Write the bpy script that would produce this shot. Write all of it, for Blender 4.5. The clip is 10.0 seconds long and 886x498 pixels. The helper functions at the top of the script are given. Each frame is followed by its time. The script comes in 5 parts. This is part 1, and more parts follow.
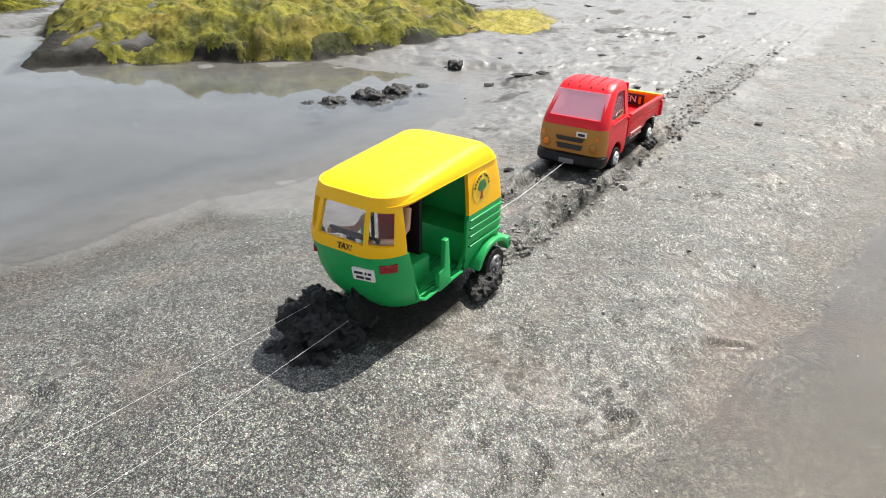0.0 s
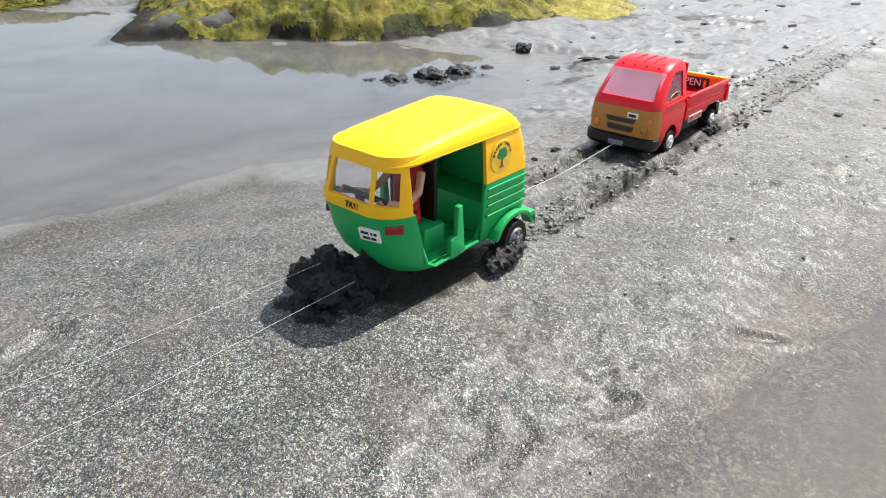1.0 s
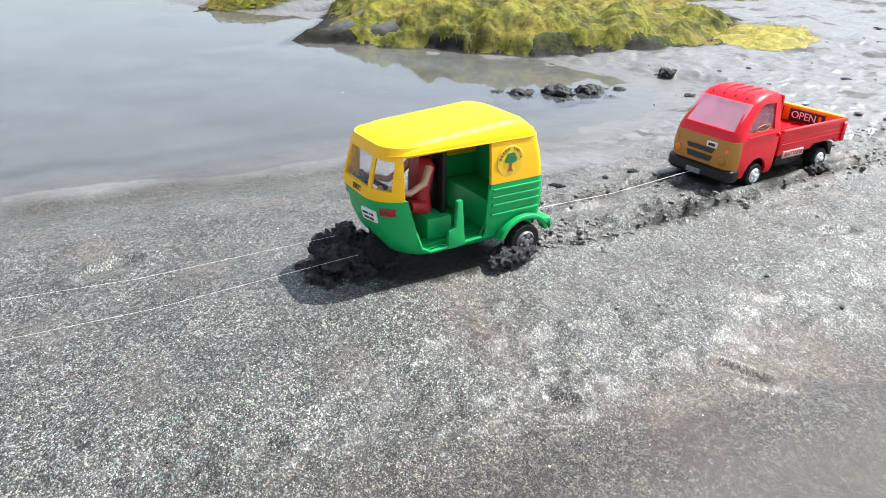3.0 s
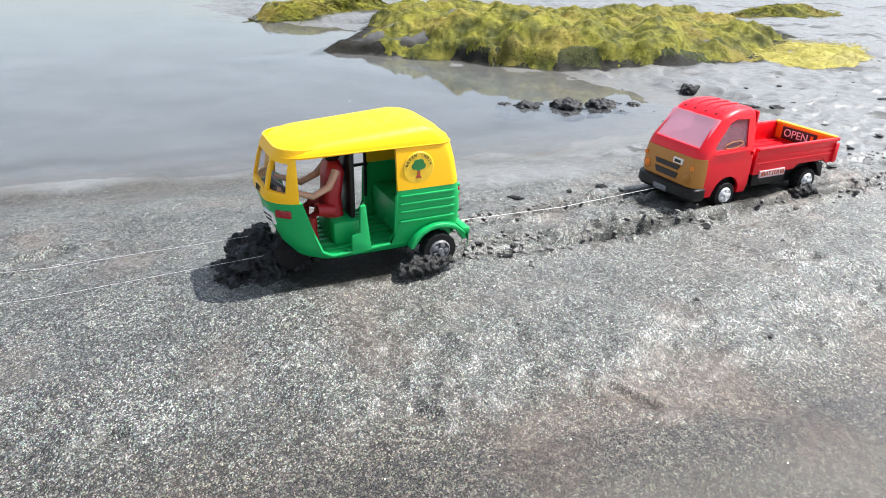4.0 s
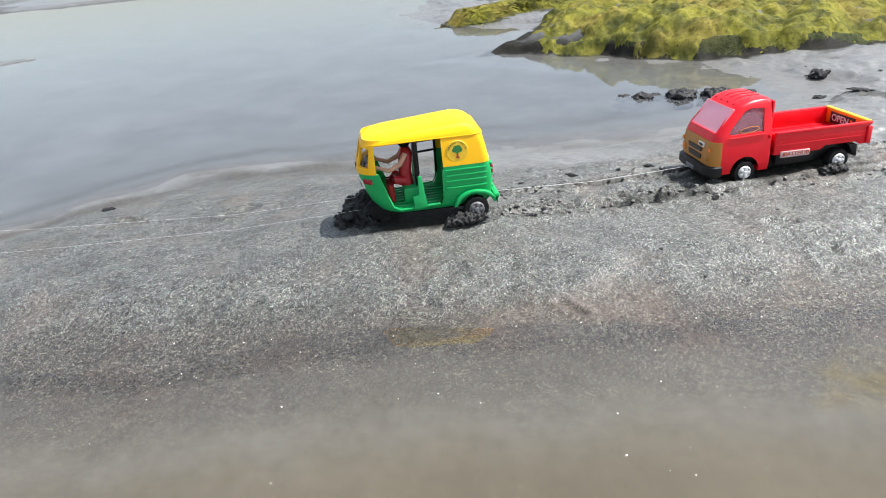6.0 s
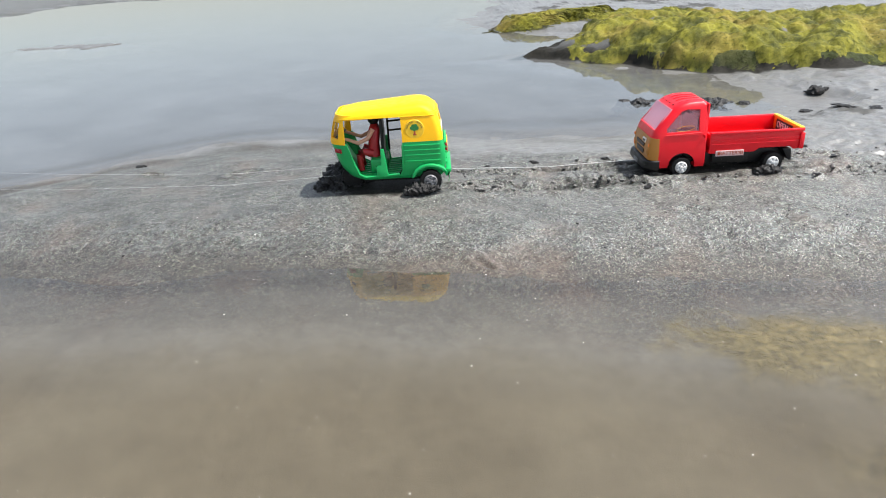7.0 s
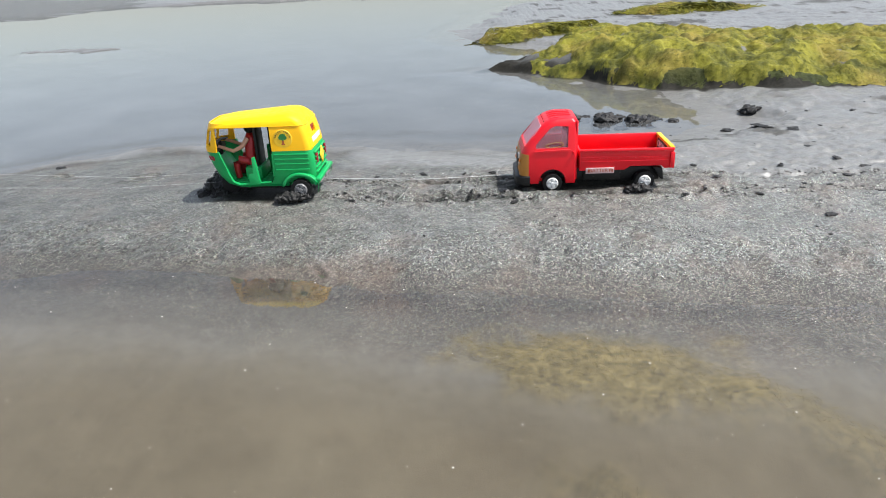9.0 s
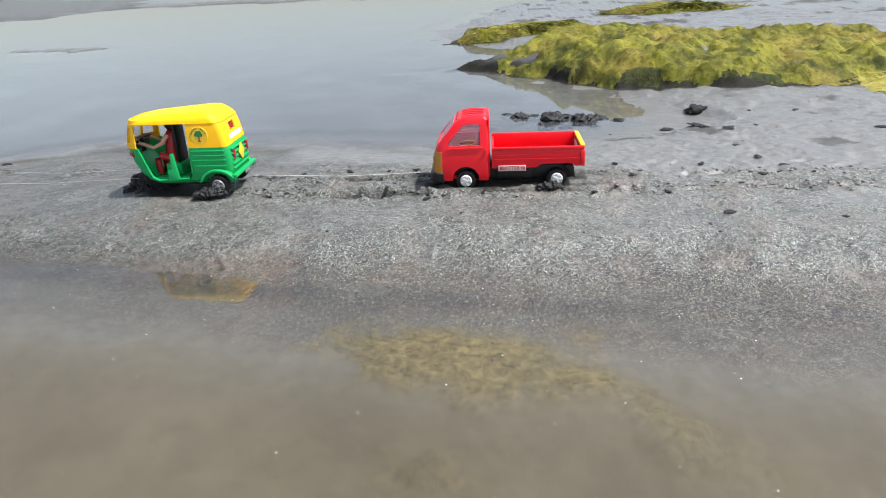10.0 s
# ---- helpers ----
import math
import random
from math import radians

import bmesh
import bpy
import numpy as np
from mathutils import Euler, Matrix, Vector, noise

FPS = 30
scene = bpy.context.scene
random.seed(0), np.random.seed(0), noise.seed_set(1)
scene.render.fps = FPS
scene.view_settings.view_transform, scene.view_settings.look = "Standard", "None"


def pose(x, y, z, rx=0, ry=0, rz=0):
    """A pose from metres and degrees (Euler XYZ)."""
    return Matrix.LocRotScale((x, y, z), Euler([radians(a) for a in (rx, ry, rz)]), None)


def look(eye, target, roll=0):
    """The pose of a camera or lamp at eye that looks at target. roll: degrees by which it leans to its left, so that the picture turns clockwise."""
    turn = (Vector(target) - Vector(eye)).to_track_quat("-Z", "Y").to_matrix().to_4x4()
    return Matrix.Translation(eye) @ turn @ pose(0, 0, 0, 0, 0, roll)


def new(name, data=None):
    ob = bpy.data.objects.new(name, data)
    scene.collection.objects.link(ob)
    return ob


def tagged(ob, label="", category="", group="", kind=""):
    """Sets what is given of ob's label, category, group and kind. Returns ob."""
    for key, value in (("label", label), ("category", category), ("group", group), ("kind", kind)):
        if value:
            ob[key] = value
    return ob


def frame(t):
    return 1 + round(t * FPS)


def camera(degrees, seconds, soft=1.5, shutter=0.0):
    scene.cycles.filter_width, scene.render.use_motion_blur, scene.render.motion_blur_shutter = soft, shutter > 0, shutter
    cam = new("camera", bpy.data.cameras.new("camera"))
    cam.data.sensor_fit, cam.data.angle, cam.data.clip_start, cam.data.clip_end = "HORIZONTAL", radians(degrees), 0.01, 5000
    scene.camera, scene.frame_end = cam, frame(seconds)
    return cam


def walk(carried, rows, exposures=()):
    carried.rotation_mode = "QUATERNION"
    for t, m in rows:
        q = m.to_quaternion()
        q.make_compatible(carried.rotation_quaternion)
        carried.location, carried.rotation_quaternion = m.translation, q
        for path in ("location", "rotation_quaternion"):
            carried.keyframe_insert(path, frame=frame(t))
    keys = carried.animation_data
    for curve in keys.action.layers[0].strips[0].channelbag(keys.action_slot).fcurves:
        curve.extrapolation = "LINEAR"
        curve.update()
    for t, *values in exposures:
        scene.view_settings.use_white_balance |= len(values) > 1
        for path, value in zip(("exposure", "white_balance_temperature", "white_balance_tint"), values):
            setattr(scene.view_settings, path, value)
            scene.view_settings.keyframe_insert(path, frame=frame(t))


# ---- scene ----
# Lengths below are in decimetres; U turns them into metres.
U = 0.1
RICK_YAW = 0.0
cam = camera(66.44, 10.0, soft=1.0)
# seconds, eye x, y, z, yaw, pitch, roll
ROWS = [
    (0.0, -5.772, -2.073, 1.922, -56.74, -26.27, 0.95),
    (0.5, -5.768, -2.002, 1.821, -54.52, -27.16, 0.73),
    (1.0, -5.578, -2.338, 1.792, -49.26, -27.05, 0.87),
    (1.5, -5.457, -2.808, 1.715, -42.26, -25.71, 1.08),
    (2.0, -5.467, -3.096, 1.797, -38.26, -25.73, 0.52),
    (2.5, -5.400, -3.069, 1.835, -35.96, -26.27, 1.18),
    (4.0, -4.321, -3.578, 1.786, -26.05, -24.91, 1.53),
    (4.5, -4.076, -3.641, 1.840, -23.67, -26.54, 0.60),
    (5.0, -3.824, -4.116, 1.974, -15.25, -27.90, -3.21),
    (6.5, -3.308, -6.060, 2.282, -2.79, -24.30, -4.15),
    (7.0, -2.687, -6.455, 2.183, 0.65, -24.30, -3.34),
    (7.5, -2.173, -6.527, 2.202, 2.17, -24.34, -3.72),
    (8.0, -1.813, -6.448, 2.194, 3.40, -23.82, -3.48),
    (8.5, -1.501, -6.482, 2.162, 3.70, -23.57, -3.23),
    (9.0, -1.136, -6.518, 2.156, 3.55, -23.38, -2.60),
    (9.5, -0.782, -6.572, 2.144, 3.87, -23.48, -2.60),
    (10.0, -0.201, -6.575, 2.120, 4.56, -23.33, -2.66),
]


def eye_pose(x, y, z, yaw, pitch, roll):
    return pose(x * U, y * U, z * U, 0, 0, yaw) @ pose(0, 0, 0, 90 + pitch, 0, 0) @ pose(0, 0, 0, 0, 0, roll)


walk(cam, [(r[0], eye_pose(*r[1:])) for r in ROWS], [(0.0, 0.58, 6900, 10), (1.0, 0.64, 6600, 10), (2.0, 0.85, 6350, 10), (4.0, 0.84, 6350, 10), (5.0, 0.74, 6250, 10), (6.5, 0.68, 6450, 10), (8.0, 0.60, 6500, 10), (10.0, 0.54, 6350, 10)])

# ---------------------------------------------------------------- world, sun
SUN_AZ, SUN_EL = (1.0, -0.18), 60.0
world = bpy.data.worlds.new("world")
scene.world = world
world.use_nodes = True
wn = world.node_tree.nodes
sky = wn.new("ShaderNodeTexSky")
sky.sky_type, sky.sun_disc = "NISHITA", False
sky.sun_elevation, sky.sun_rotation = radians(SUN_EL), math.atan2(SUN_AZ[0], SUN_AZ[1])
sky.air_density, sky.dust_density, sky.ozone_density = 1.0, 1.7, 1.0
wn["Background"].inputs["Strength"].default_value = 0.14
haze = wn.new("ShaderNodeHueSaturation")  # thin white haze pales the blue
haze.inputs["Saturation"].default_value = 0.6
world.node_tree.links.new(sky.outputs["Color"], haze.inputs["Color"])
world.node_tree.links.new(haze.outputs["Color"], wn["Background"].inputs["Color"])
sun = new("sun", bpy.data.lights.new("sun", "SUN"))
sun.data.energy, sun.data.angle, sun.data.color = 5.0, radians(0.6), (1.0, 0.975, 0.94)
sdir = Vector((SUN_AZ[0], SUN_AZ[1], math.hypot(*SUN_AZ) * math.tan(radians(SUN_EL))))
sun.matrix_world = look(sdir * 3, (0, 0, 0))


# ---------------------------------------------------------------- materials
class Nodes:
    """A node material in few words."""

    def __init__(self, name):
        self.mat = bpy.data.materials.new(name)
        self.mat.use_nodes = True
        self.nodes, self.links = self.mat.node_tree.nodes, self.mat.node_tree.links
        self.bsdf, self.out = self.nodes["Principled BSDF"], self.nodes["Material Output"]
        self.coord = self.nodes.new("ShaderNodeTexCoord")

    def put(self, socket, value):
        if isinstance(value, bpy.types.NodeSocket):
            self.links.new(value, socket)
        else:
            socket.default_value = value

    def set(self, **values):
        for key, value in values.items():
            self.put(self.bsdf.inputs[key.replace("_", " ")], value)
        return self

    def noise(self, scale, detail=4.0, rough=0.55, vector=None, distortion=0.0):
        n = self.nodes.new("ShaderNodeTexNoise")
        n.inputs["Scale"].default_value, n.inputs["Detail"].default_value = scale, detail
        n.inputs["Roughness"].default_value, n.inputs["Distortion"].default_value = rough, distortion
        self.links.new(vector or self.coord.outputs["Object"], n.inputs["Vector"])
        return n.outputs["Fac"]

    def cells(self, scale, what="Color", vector=None):
        n = self.nodes.new("ShaderNodeTexVoronoi")
        n.inputs["Scale"].default_value = scale
        self.links.new(vector or self.coord.outputs["Object"], n.inputs["Vector"])
        return n.outputs[what]

    def stretch(self, x, y, z, turn=0.0):
        n = self.nodes.new("ShaderNodeMapping")
        n.inputs["Scale"].default_value = (x, y, z)
        n.inputs["Rotation"].default_value = (0, 0, radians(turn))
        self.links.new(self.coord.outputs["Object"], n.inputs["Vector"])
        return n.outputs["Vector"]

    def ramp(self, fac, *stops):
        n = self.nodes.new("ShaderNodeValToRGB")
        e = n.color_ramp.elements
        while len(e) < len(stops):
            e.new(0.5)
        for el, (at, c) in zip(e, stops):
            el.position = at
            el.color = (c, c, c, 1) if isinstance(c, (int, float)) else (*c, 1)
        self.links.new(fac, n.inputs["Fac"])
        return n.outputs["Color"]

    def mix(self, fac, a, b, kind="MIX"):
        n = self.nodes.new("ShaderNodeMix")
        n.data_type, n.blend_type = "RGBA", kind
        for s, v in ((n.inputs[0], fac), (n.inputs[6], a), (n.inputs[7], b)):
            self.put(s, (*v, 1) if isinstance(v, tuple) and len(v) == 3 else v)
        return n.outputs[2]

    def math(self, kind, a, b=0.0):
        n = self.nodes.new("ShaderNodeMath")
        n.operation = kind
        self.put(n.inputs[0], a), self.put(n.inputs[1], b)
        return n.outputs[0]

    def bump(self, height, strength, distance, below=None):
        n = self.nodes.new("ShaderNodeBump")
        n.inputs["Strength"].default_value, n.inputs["Distance"].default_value = strength, distance
        self.links.new(height, n.inputs["Height"])
        if below:
            self.links.new(below, n.inputs["Normal"])
        return n.outputs["Normal"]


def plastic(name, color, rough=0.35, dust=0.12, spec=0.5):
    """Moulded toy plastic: slight mottling, mould relief, specks of dried mud."""
    m = Nodes(name)
    soft = m.noise(60, 3)
    lo, hi = tuple(c * 0.88 for c in color), tuple(min(1, c * 1.05) for c in color)
    base = m.mix(soft, lo, hi)
    specks = m.ramp(m.noise(420, 5, 0.7), (0.62, 0.0), (0.74, 1.0))
    low = m.nodes.new("ShaderNodeSeparateXYZ")
    m.links.new(m.coord.outputs["Object"], low.inputs[0])
    near = m.ramp(m.math("MULTIPLY", low.outputs[2], 10.0), (0.1, 1.0), (0.55, 0.25))
    base = m.mix(m.math("MULTIPLY", m.math("MULTIPLY", specks, near), dust * 4), base, (0.13, 0.12, 0.11))
    m.set(Base_Color=base, Roughness=m.ramp(m.noise(180, 4), (0.3, rough * 0.8), (0.7, min(1, rough * 1.3))), Specular_IOR_Level=spec)
    m.set(Normal=m.bump(m.noise(260, 2), 0.06, 0.0006))
    return m.mat


def plain(name, color, rough=0.5, metal=0.0, grain=300):
    m = Nodes(name)
    n = m.noise(grain, 4)
    m.set(Base_Color=m.mix(n, tuple(c * 0.75 for c in color), tuple(min(1, c * 1.15) for c in color)), Roughness=rough, Metallic=metal)
    m.set(Normal=m.bump(n, 0.1, 0.0004))
    return m.mat


def ground_material():
    """Coarse grey volcanic sand, wet mud in the hollows, silt under water."""
    m = Nodes("wet_sand")
    pos = m.coord.outputs["Object"]
    split = m.nodes.new("ShaderNodeSeparateXYZ")
    m.links.new(pos, split.inputs[0])
    attr = m.nodes.new("ShaderNodeAttribute")
    attr.attribute_name = "mud"
    mud_geo = attr.outputs["Fac"]
    blotch = m.noise(9, 5, 0.6)
    mud = m.ramp(m.math("ADD", mud_geo, m.math("MULTIPLY", m.math("SUBTRACT", blotch, 0.5), 0.9)), (0.38, 0.0), (0.62, 1.0))
    grain = m.cells(1500)
    pits = m.cells(1500, "Distance")
    fine = m.noise(2600, 2, 0.7)
    grey = m.nodes.new("ShaderNodeRGBToBW")
    m.links.new(grain, grey.inputs[0])
    sand = m.ramp(grey.outputs[0], (0.26, (0.010, 0.010, 0.010)), (0.40, (0.095, 0.092, 0.087)), (0.64, (0.215, 0.210, 0.199)), (0.80, (0.295, 0.29, 0.28)))
    coarse = m.nodes.new("ShaderNodeRGBToBW")
    m.links.new(m.cells(980), coarse.inputs[0])
    sand = m.mix(0.75, sand, m.mix(1.0, sand, m.ramp(coarse.outputs[0], (0.25, 0.15), (0.42, 0.95), (0.6, 1.15), (0.85, 1.6)), "MULTIPLY"))
    sand = m.mix(0.2, sand, m.mix(1.0, sand, grain, "OVERLAY"))
    # gaps between grains: relief shadow painted into the colour
    sand = m.mix(m.ramp(pits, (0.45, 0.0), (0.75, 0.85)), sand, (0.03, 0.029, 0.028))
    sand = m.mix(m.math("MULTIPLY", fine, 0.25), sand, (0.15, 0.147, 0.14))
    rust = m.ramp(m.noise(14, 4, 0.6), (0.52, 0.0), (0.72, 1.0))
    sand = m.mix(m.math("MULTIPLY", rust, 0.6), sand, (0.15, 0.118, 0.098))
    tone = m.ramp(m.noise(26, 5, 0.6), (0.3, 0.72), (0.7, 1.12))
    sand = m.mix(1.0, sand, tone, "MULTIPLY")
    clump = m.nodes.new("ShaderNodeRGBToBW")
    m.links.new(m.cells(520), clump.inputs[0])
    sand = m.mix(0.55, sand, m.mix(1.0, sand, m.ramp(clump.outputs[0], (0.25, 0.42), (0.5, 1.0), (0.75, 1.5)), "MULTIPLY"))
    # sun glare painted into the sand's colour, paler towards +x
    glare = m.nodes.new("ShaderNodeAttribute")
    glare.attribute_name = "glare"
    sand = m.mix(1.0, sand, m.ramp(glare.outputs["Fac"], (0.0, 0.86), (1.0, 1.26)), "MULTIPLY")
    # soaked sand along the waterline
    soak = m.nodes.new("ShaderNodeMapRange")
    soak.inputs[1].default_value, soak.inputs[2].default_value = -0.0050, -0.0115
    m.links.new(m.math("ADD", split.outputs[2], m.math("MULTIPLY", m.math("SUBTRACT", blotch, 0.5), 0.006)), soak.inputs[0])
    sand = m.mix(soak.outputs[0], sand, m.mix(1.0, sand, (0.72, 0.66, 0.61), "MULTIPLY"))
    silt = m.ramp(m.noise(120, 6, 0.7), (0.3, (0.125, 0.125, 0.120)), (0.7, (0.195, 0.193, 0.184)))
    silt = m.mix(0.3, silt, sand)
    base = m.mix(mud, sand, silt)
    deep = m.nodes.new("ShaderNodeMapRange")
    deep.inputs[1].default_value, deep.inputs[2].default_value = -0.0175, -0.0250
    m.links.new(split.outputs[2], deep.inputs[0])
    under = m.nodes.new("ShaderNodeMapRange")
    under.inputs[1].default_value, under.inputs[2].default_value = -0.0130, -0.0172
    m.links.new(split.outputs[2], under.inputs[0])
    sunk = m.ramp(m.noise(90, 6, 0.7), (0.3, (0.14, 0.137, 0.129)), (0.7, (0.20, 0.196, 0.186)))
    base = m.mix(m.math("MULTIPLY", under.outputs[0], 0.88), base, sunk)
    brown = m.ramp(m.noise(34, 6, 0.65), (0.3, (0.125, 0.105, 0.075)), (0.7, (0.18, 0.157, 0.115)))
    base = m.mix(deep.outputs[0], base, brown)
    weed = m.nodes.new("ShaderNodeAttribute")
    weed.attribute_name = "weed"
    felt = m.ramp(m.noise(160, 7, 0.7, None, 0.6), (0.32, (0.065, 0.054, 0.022)), (0.5, (0.185, 0.150, 0.062)), (0.7, (0.31, 0.255, 0.115)))
    base = m.mix(weed.outputs["Fac"], base, felt)
    # peat and black mud, with shade painted in ruts and under the toys
    peat_and_shade = m.nodes.new("ShaderNodeAttribute")
    peat_and_shade.attribute_name = "peat_and_shade"
    base = m.mix(peat_and_shade.outputs["Fac"], base, m.ramp(m.noise(200, 6, 0.7), (0.3, (0.005, 0.005, 0.004)), (0.7, (0.026, 0.024, 0.018))))
    rough = m.mix(mud, m.ramp(m.cells(1100, "Distance"), (0.1, 0.78), (0.6, 0.5)), m.ramp(m.noise(70, 5, 0.65), (0.35, 0.34), (0.68, 0.52)))
    rough = m.mix(under.outputs[0], rough, (0.85, 0.85, 0.85))
    rough = m.mix(peat_and_shade.outputs["Fac"], rough, (0.8, 0.8, 0.8))
    m.set(Base_Color=base, Roughness=rough, Specular_IOR_Level=m.mix(peat_and_shade.outputs["Fac"], m.mix(mud, (0.25, 0.25, 0.25), (0.4, 0.4, 0.4)), (0.15, 0.15, 0.15)))
    lumpy = m.math("SUBTRACT", m.math("MULTIPLY", grey.outputs[0], 0.5), pits)
    lumpy = m.math("MULTIPLY", lumpy, m.math("SUBTRACT", 1.0, m.math("MULTIPLY", m.math("MAXIMUM", mud, under.outputs[0]), 0.85)))
    n1 = m.bump(lumpy, 0.5, 0.0009)
    calm = m.math("SUBTRACT", 1.0, m.math("MULTIPLY", mud, 0.65))
    n2 = m.bump(m.math("MULTIPLY", m.noise(160, 6, 0.72), calm), 0.16, 0.0022, m.bump(m.noise(55, 6, 0.7), 0.16, 0.005, n1))
    m.set(Normal=n2)
    # a thin film of water over the grains
    film = m.bump(m.noise(300, 4, 0.6), 0.10, 0.0012, m.bump(m.noise(40, 4, 0.6), 0.10, 0.004))
    dampness = m.ramp(m.noise(18, 5, 0.6), (0.3, 0.25), (0.7, 0.5))
    m.set(Coat_Weight=m.mix(m.math("MAXIMUM", peat_and_shade.outputs["Fac"], under.outputs[0]), dampness, (0.0, 0.0, 0.0)), Coat_Roughness=0.44, Coat_IOR=1.45, Coat_Normal=film)
    return m.mat


def water_material(name, tint, silt_low, silt_high, least, most, full):
    """A still film of water with silt in it: the bed shows through, the sky mirrors by its angle."""
    m = Nodes(name)
    clear, gloss, mixer, fres = (m.nodes.new(k) for k in ("ShaderNodeBsdfTransparent", "ShaderNodeBsdfGlossy", "ShaderNodeMixShader", "ShaderNodeFresnel"))
    gloss.inputs["Roughness"].default_value = 0.03
    fres.inputs["IOR"].default_value = 1.52
    relief = m.bump(m.noise(22, 3, 0.5), 0.05, 0.003)
    m.links.new(relief, gloss.inputs["Normal"]), m.links.new(relief, fres.inputs["Normal"])
    # fine silt hanging in the water, thicker where it is deeper
    depth = m.nodes.new("ShaderNodeAttribute")
    depth.attribute_name = "depth"
    murk = m.ramp(depth.outputs["Fac"], (0.02, 0.0), (full, 1.0))
    m.put(clear.inputs["Color"], m.mix(murk, (0.97, 0.97, 0.97), tint))
    silt, cloudy = m.nodes.new("ShaderNodeBsdfDiffuse"), m.nodes.new("ShaderNodeMixShader")
    m.put(silt.inputs["Color"], m.ramp(m.noise(6, 4, 0.6), (0.3, silt_low), (0.7, silt_high)))
    m.put(cloudy.inputs[0], m.math("MULTIPLY", murk, m.ramp(m.noise(11, 4, 0.6), (0.3, least), (0.7, most))))
    m.links.new(clear.outputs[0], cloudy.inputs[1]), m.links.new(silt.outputs[0], cloudy.inputs[2])
    m.links.new(fres.outputs[0], mixer.inputs[0])
    m.links.new(cloudy.outputs[0], mixer.inputs[1]), m.links.new(gloss.outputs[0], mixer.inputs[2])
    m.links.new(mixer.outputs[0], m.out.inputs["Surface"])
    return m.mat


def clod_material():
    m = Nodes("black_mud")
    n = m.noise(240, 6, 0.7)
    grit = m.ramp(m.cells(900, "Distance"), (0.0, 1.0), (0.35, 0.0))
    base = m.mix(m.math("MULTIPLY", grit, 0.22), m.ramp(n, (0.3, (0.003, 0.003, 0.003)), (0.7, (0.024, 0.023, 0.022))), (0.14, 0.136, 0.13))
    m.set(Base_Color=base, Roughness=m.ramp(n, (0.3, 0.3), (0.7, 0.7)), Specular_IOR_Level=0.35, Normal=m.bump(n, 0.8, 0.002))
    return m.mat


def algae_material(name, low, high, dead):
    """Felted algae: lit cushions, shaded hollows painted in the colour, bleached and rusty patches."""
    m = Nodes(name)
    geo = m.nodes.new("ShaderNodeNewGeometry")
    n = m.noise(110, 7, 0.72)
    fine = m.noise(420, 5, 0.7)
    base = m.mix(m.ramp(m.noise(24, 6, 0.68), (0.38, 0.0), (0.62, 1.0)), low, high)
    base = m.mix(m.ramp(m.noise(7, 4, 0.6), (0.50, 0.0), (0.68, 0.8)), base, dead)
    base = m.mix(m.ramp(n, (0.50, 0.0), (0.64, 0.75)), base, low)
    base = m.mix(m.math("MULTIPLY", geo.outputs["Random Per Island"], 0.4), base, low)
    m.set(Base_Color=base, Roughness=m.ramp(n, (0.3, 0.55), (0.7, 0.9)), Specular_IOR_Level=0.2)
    m.set(Normal=m.bump(fine, 0.5, 0.002, m.bump(n, 0.7, 0.006)))
    return m.mat


def tinted_pane(name, color, alpha):
    """Thin clear plastic: partly see-through, with gloss by angle."""
    m = Nodes(name)
    clear, mixer = m.nodes.new("ShaderNodeBsdfTransparent"), m.nodes.new("ShaderNodeMixShader")
    clear.inputs["Color"].default_value = (*[0.5 + 0.5 * c for c in color], 1)
    mixer.inputs[0].default_value = alpha
    m.set(Base_Color=m.mix(m.noise(45, 4), tuple(c * 0.9 for c in color), color), Roughness=0.12)
    m.links.new(clear.outputs[0], mixer.inputs[1]), m.links.new(m.bsdf.outputs[0], mixer.inputs[2])
    m.links.new(mixer.outputs[0], m.out.inputs["Surface"])
    return m.mat


M_GROUND, M_CLOD = ground_material(), clod_material()
M_BACK_WATER = water_material("milky_pool_water", (0.56, 0.60, 0.63), (0.215, 0.228, 0.234), (0.27, 0.283, 0.29), 0.20, 0.36, 0.45)
M_FRONT_WATER = water_material("brown_pool_water", (0.86, 0.84, 0.80), (0.115, 0.099, 0.066), (0.172, 0.150, 0.104), 0.26, 0.48, 0.5)
M_ALGAE = algae_material("green_algae", (0.045, 0.050, 0.007), (0.29, 0.27, 0.028), (0.34, 0.25, 0.05))
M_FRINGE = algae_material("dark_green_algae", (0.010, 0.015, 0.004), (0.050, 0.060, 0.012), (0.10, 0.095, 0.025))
M_YALGAE = algae_material("yellow_algae", (0.26, 0.23, 0.05), (0.46, 0.40, 0.09), (0.44, 0.38, 0.16))
M_WEED = algae_material("drowned_weed", (0.14, 0.115, 0.05), (0.27, 0.22, 0.10), (0.31, 0.255, 0.13))
M_GREEN = plastic("green_plastic", (0.006, 0.33, 0.085), 0.38, 0.12, 0.4)
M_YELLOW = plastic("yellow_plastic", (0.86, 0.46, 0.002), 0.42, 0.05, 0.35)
# the cab's yellow made paler, with sunlight put into its colour
M_ROOF_LIT = plastic("sunlit_yellow_roof_plastic", (0.88, 0.60, 0.002), 0.5, 0.02, 0.3)
M_RED = plastic("red_plastic", (0.70, 0.005, 0.015), 0.36, 0.05, 0.4)
M_BLACK = plastic("black_plastic", (0.005, 0.005, 0.0055), 0.4, 0.12, 0.35)
M_TYRE = plastic("tyre_rubber", (0.008, 0.008, 0.008), 0.7, 0.25, 0.25)
M_WHITE = plastic("white_plastic", (0.72, 0.72, 0.70), 0.35, 0.15)
M_HUB = plastic("grey_hub_plastic", (0.17, 0.17, 0.175), 0.4, 0.4)
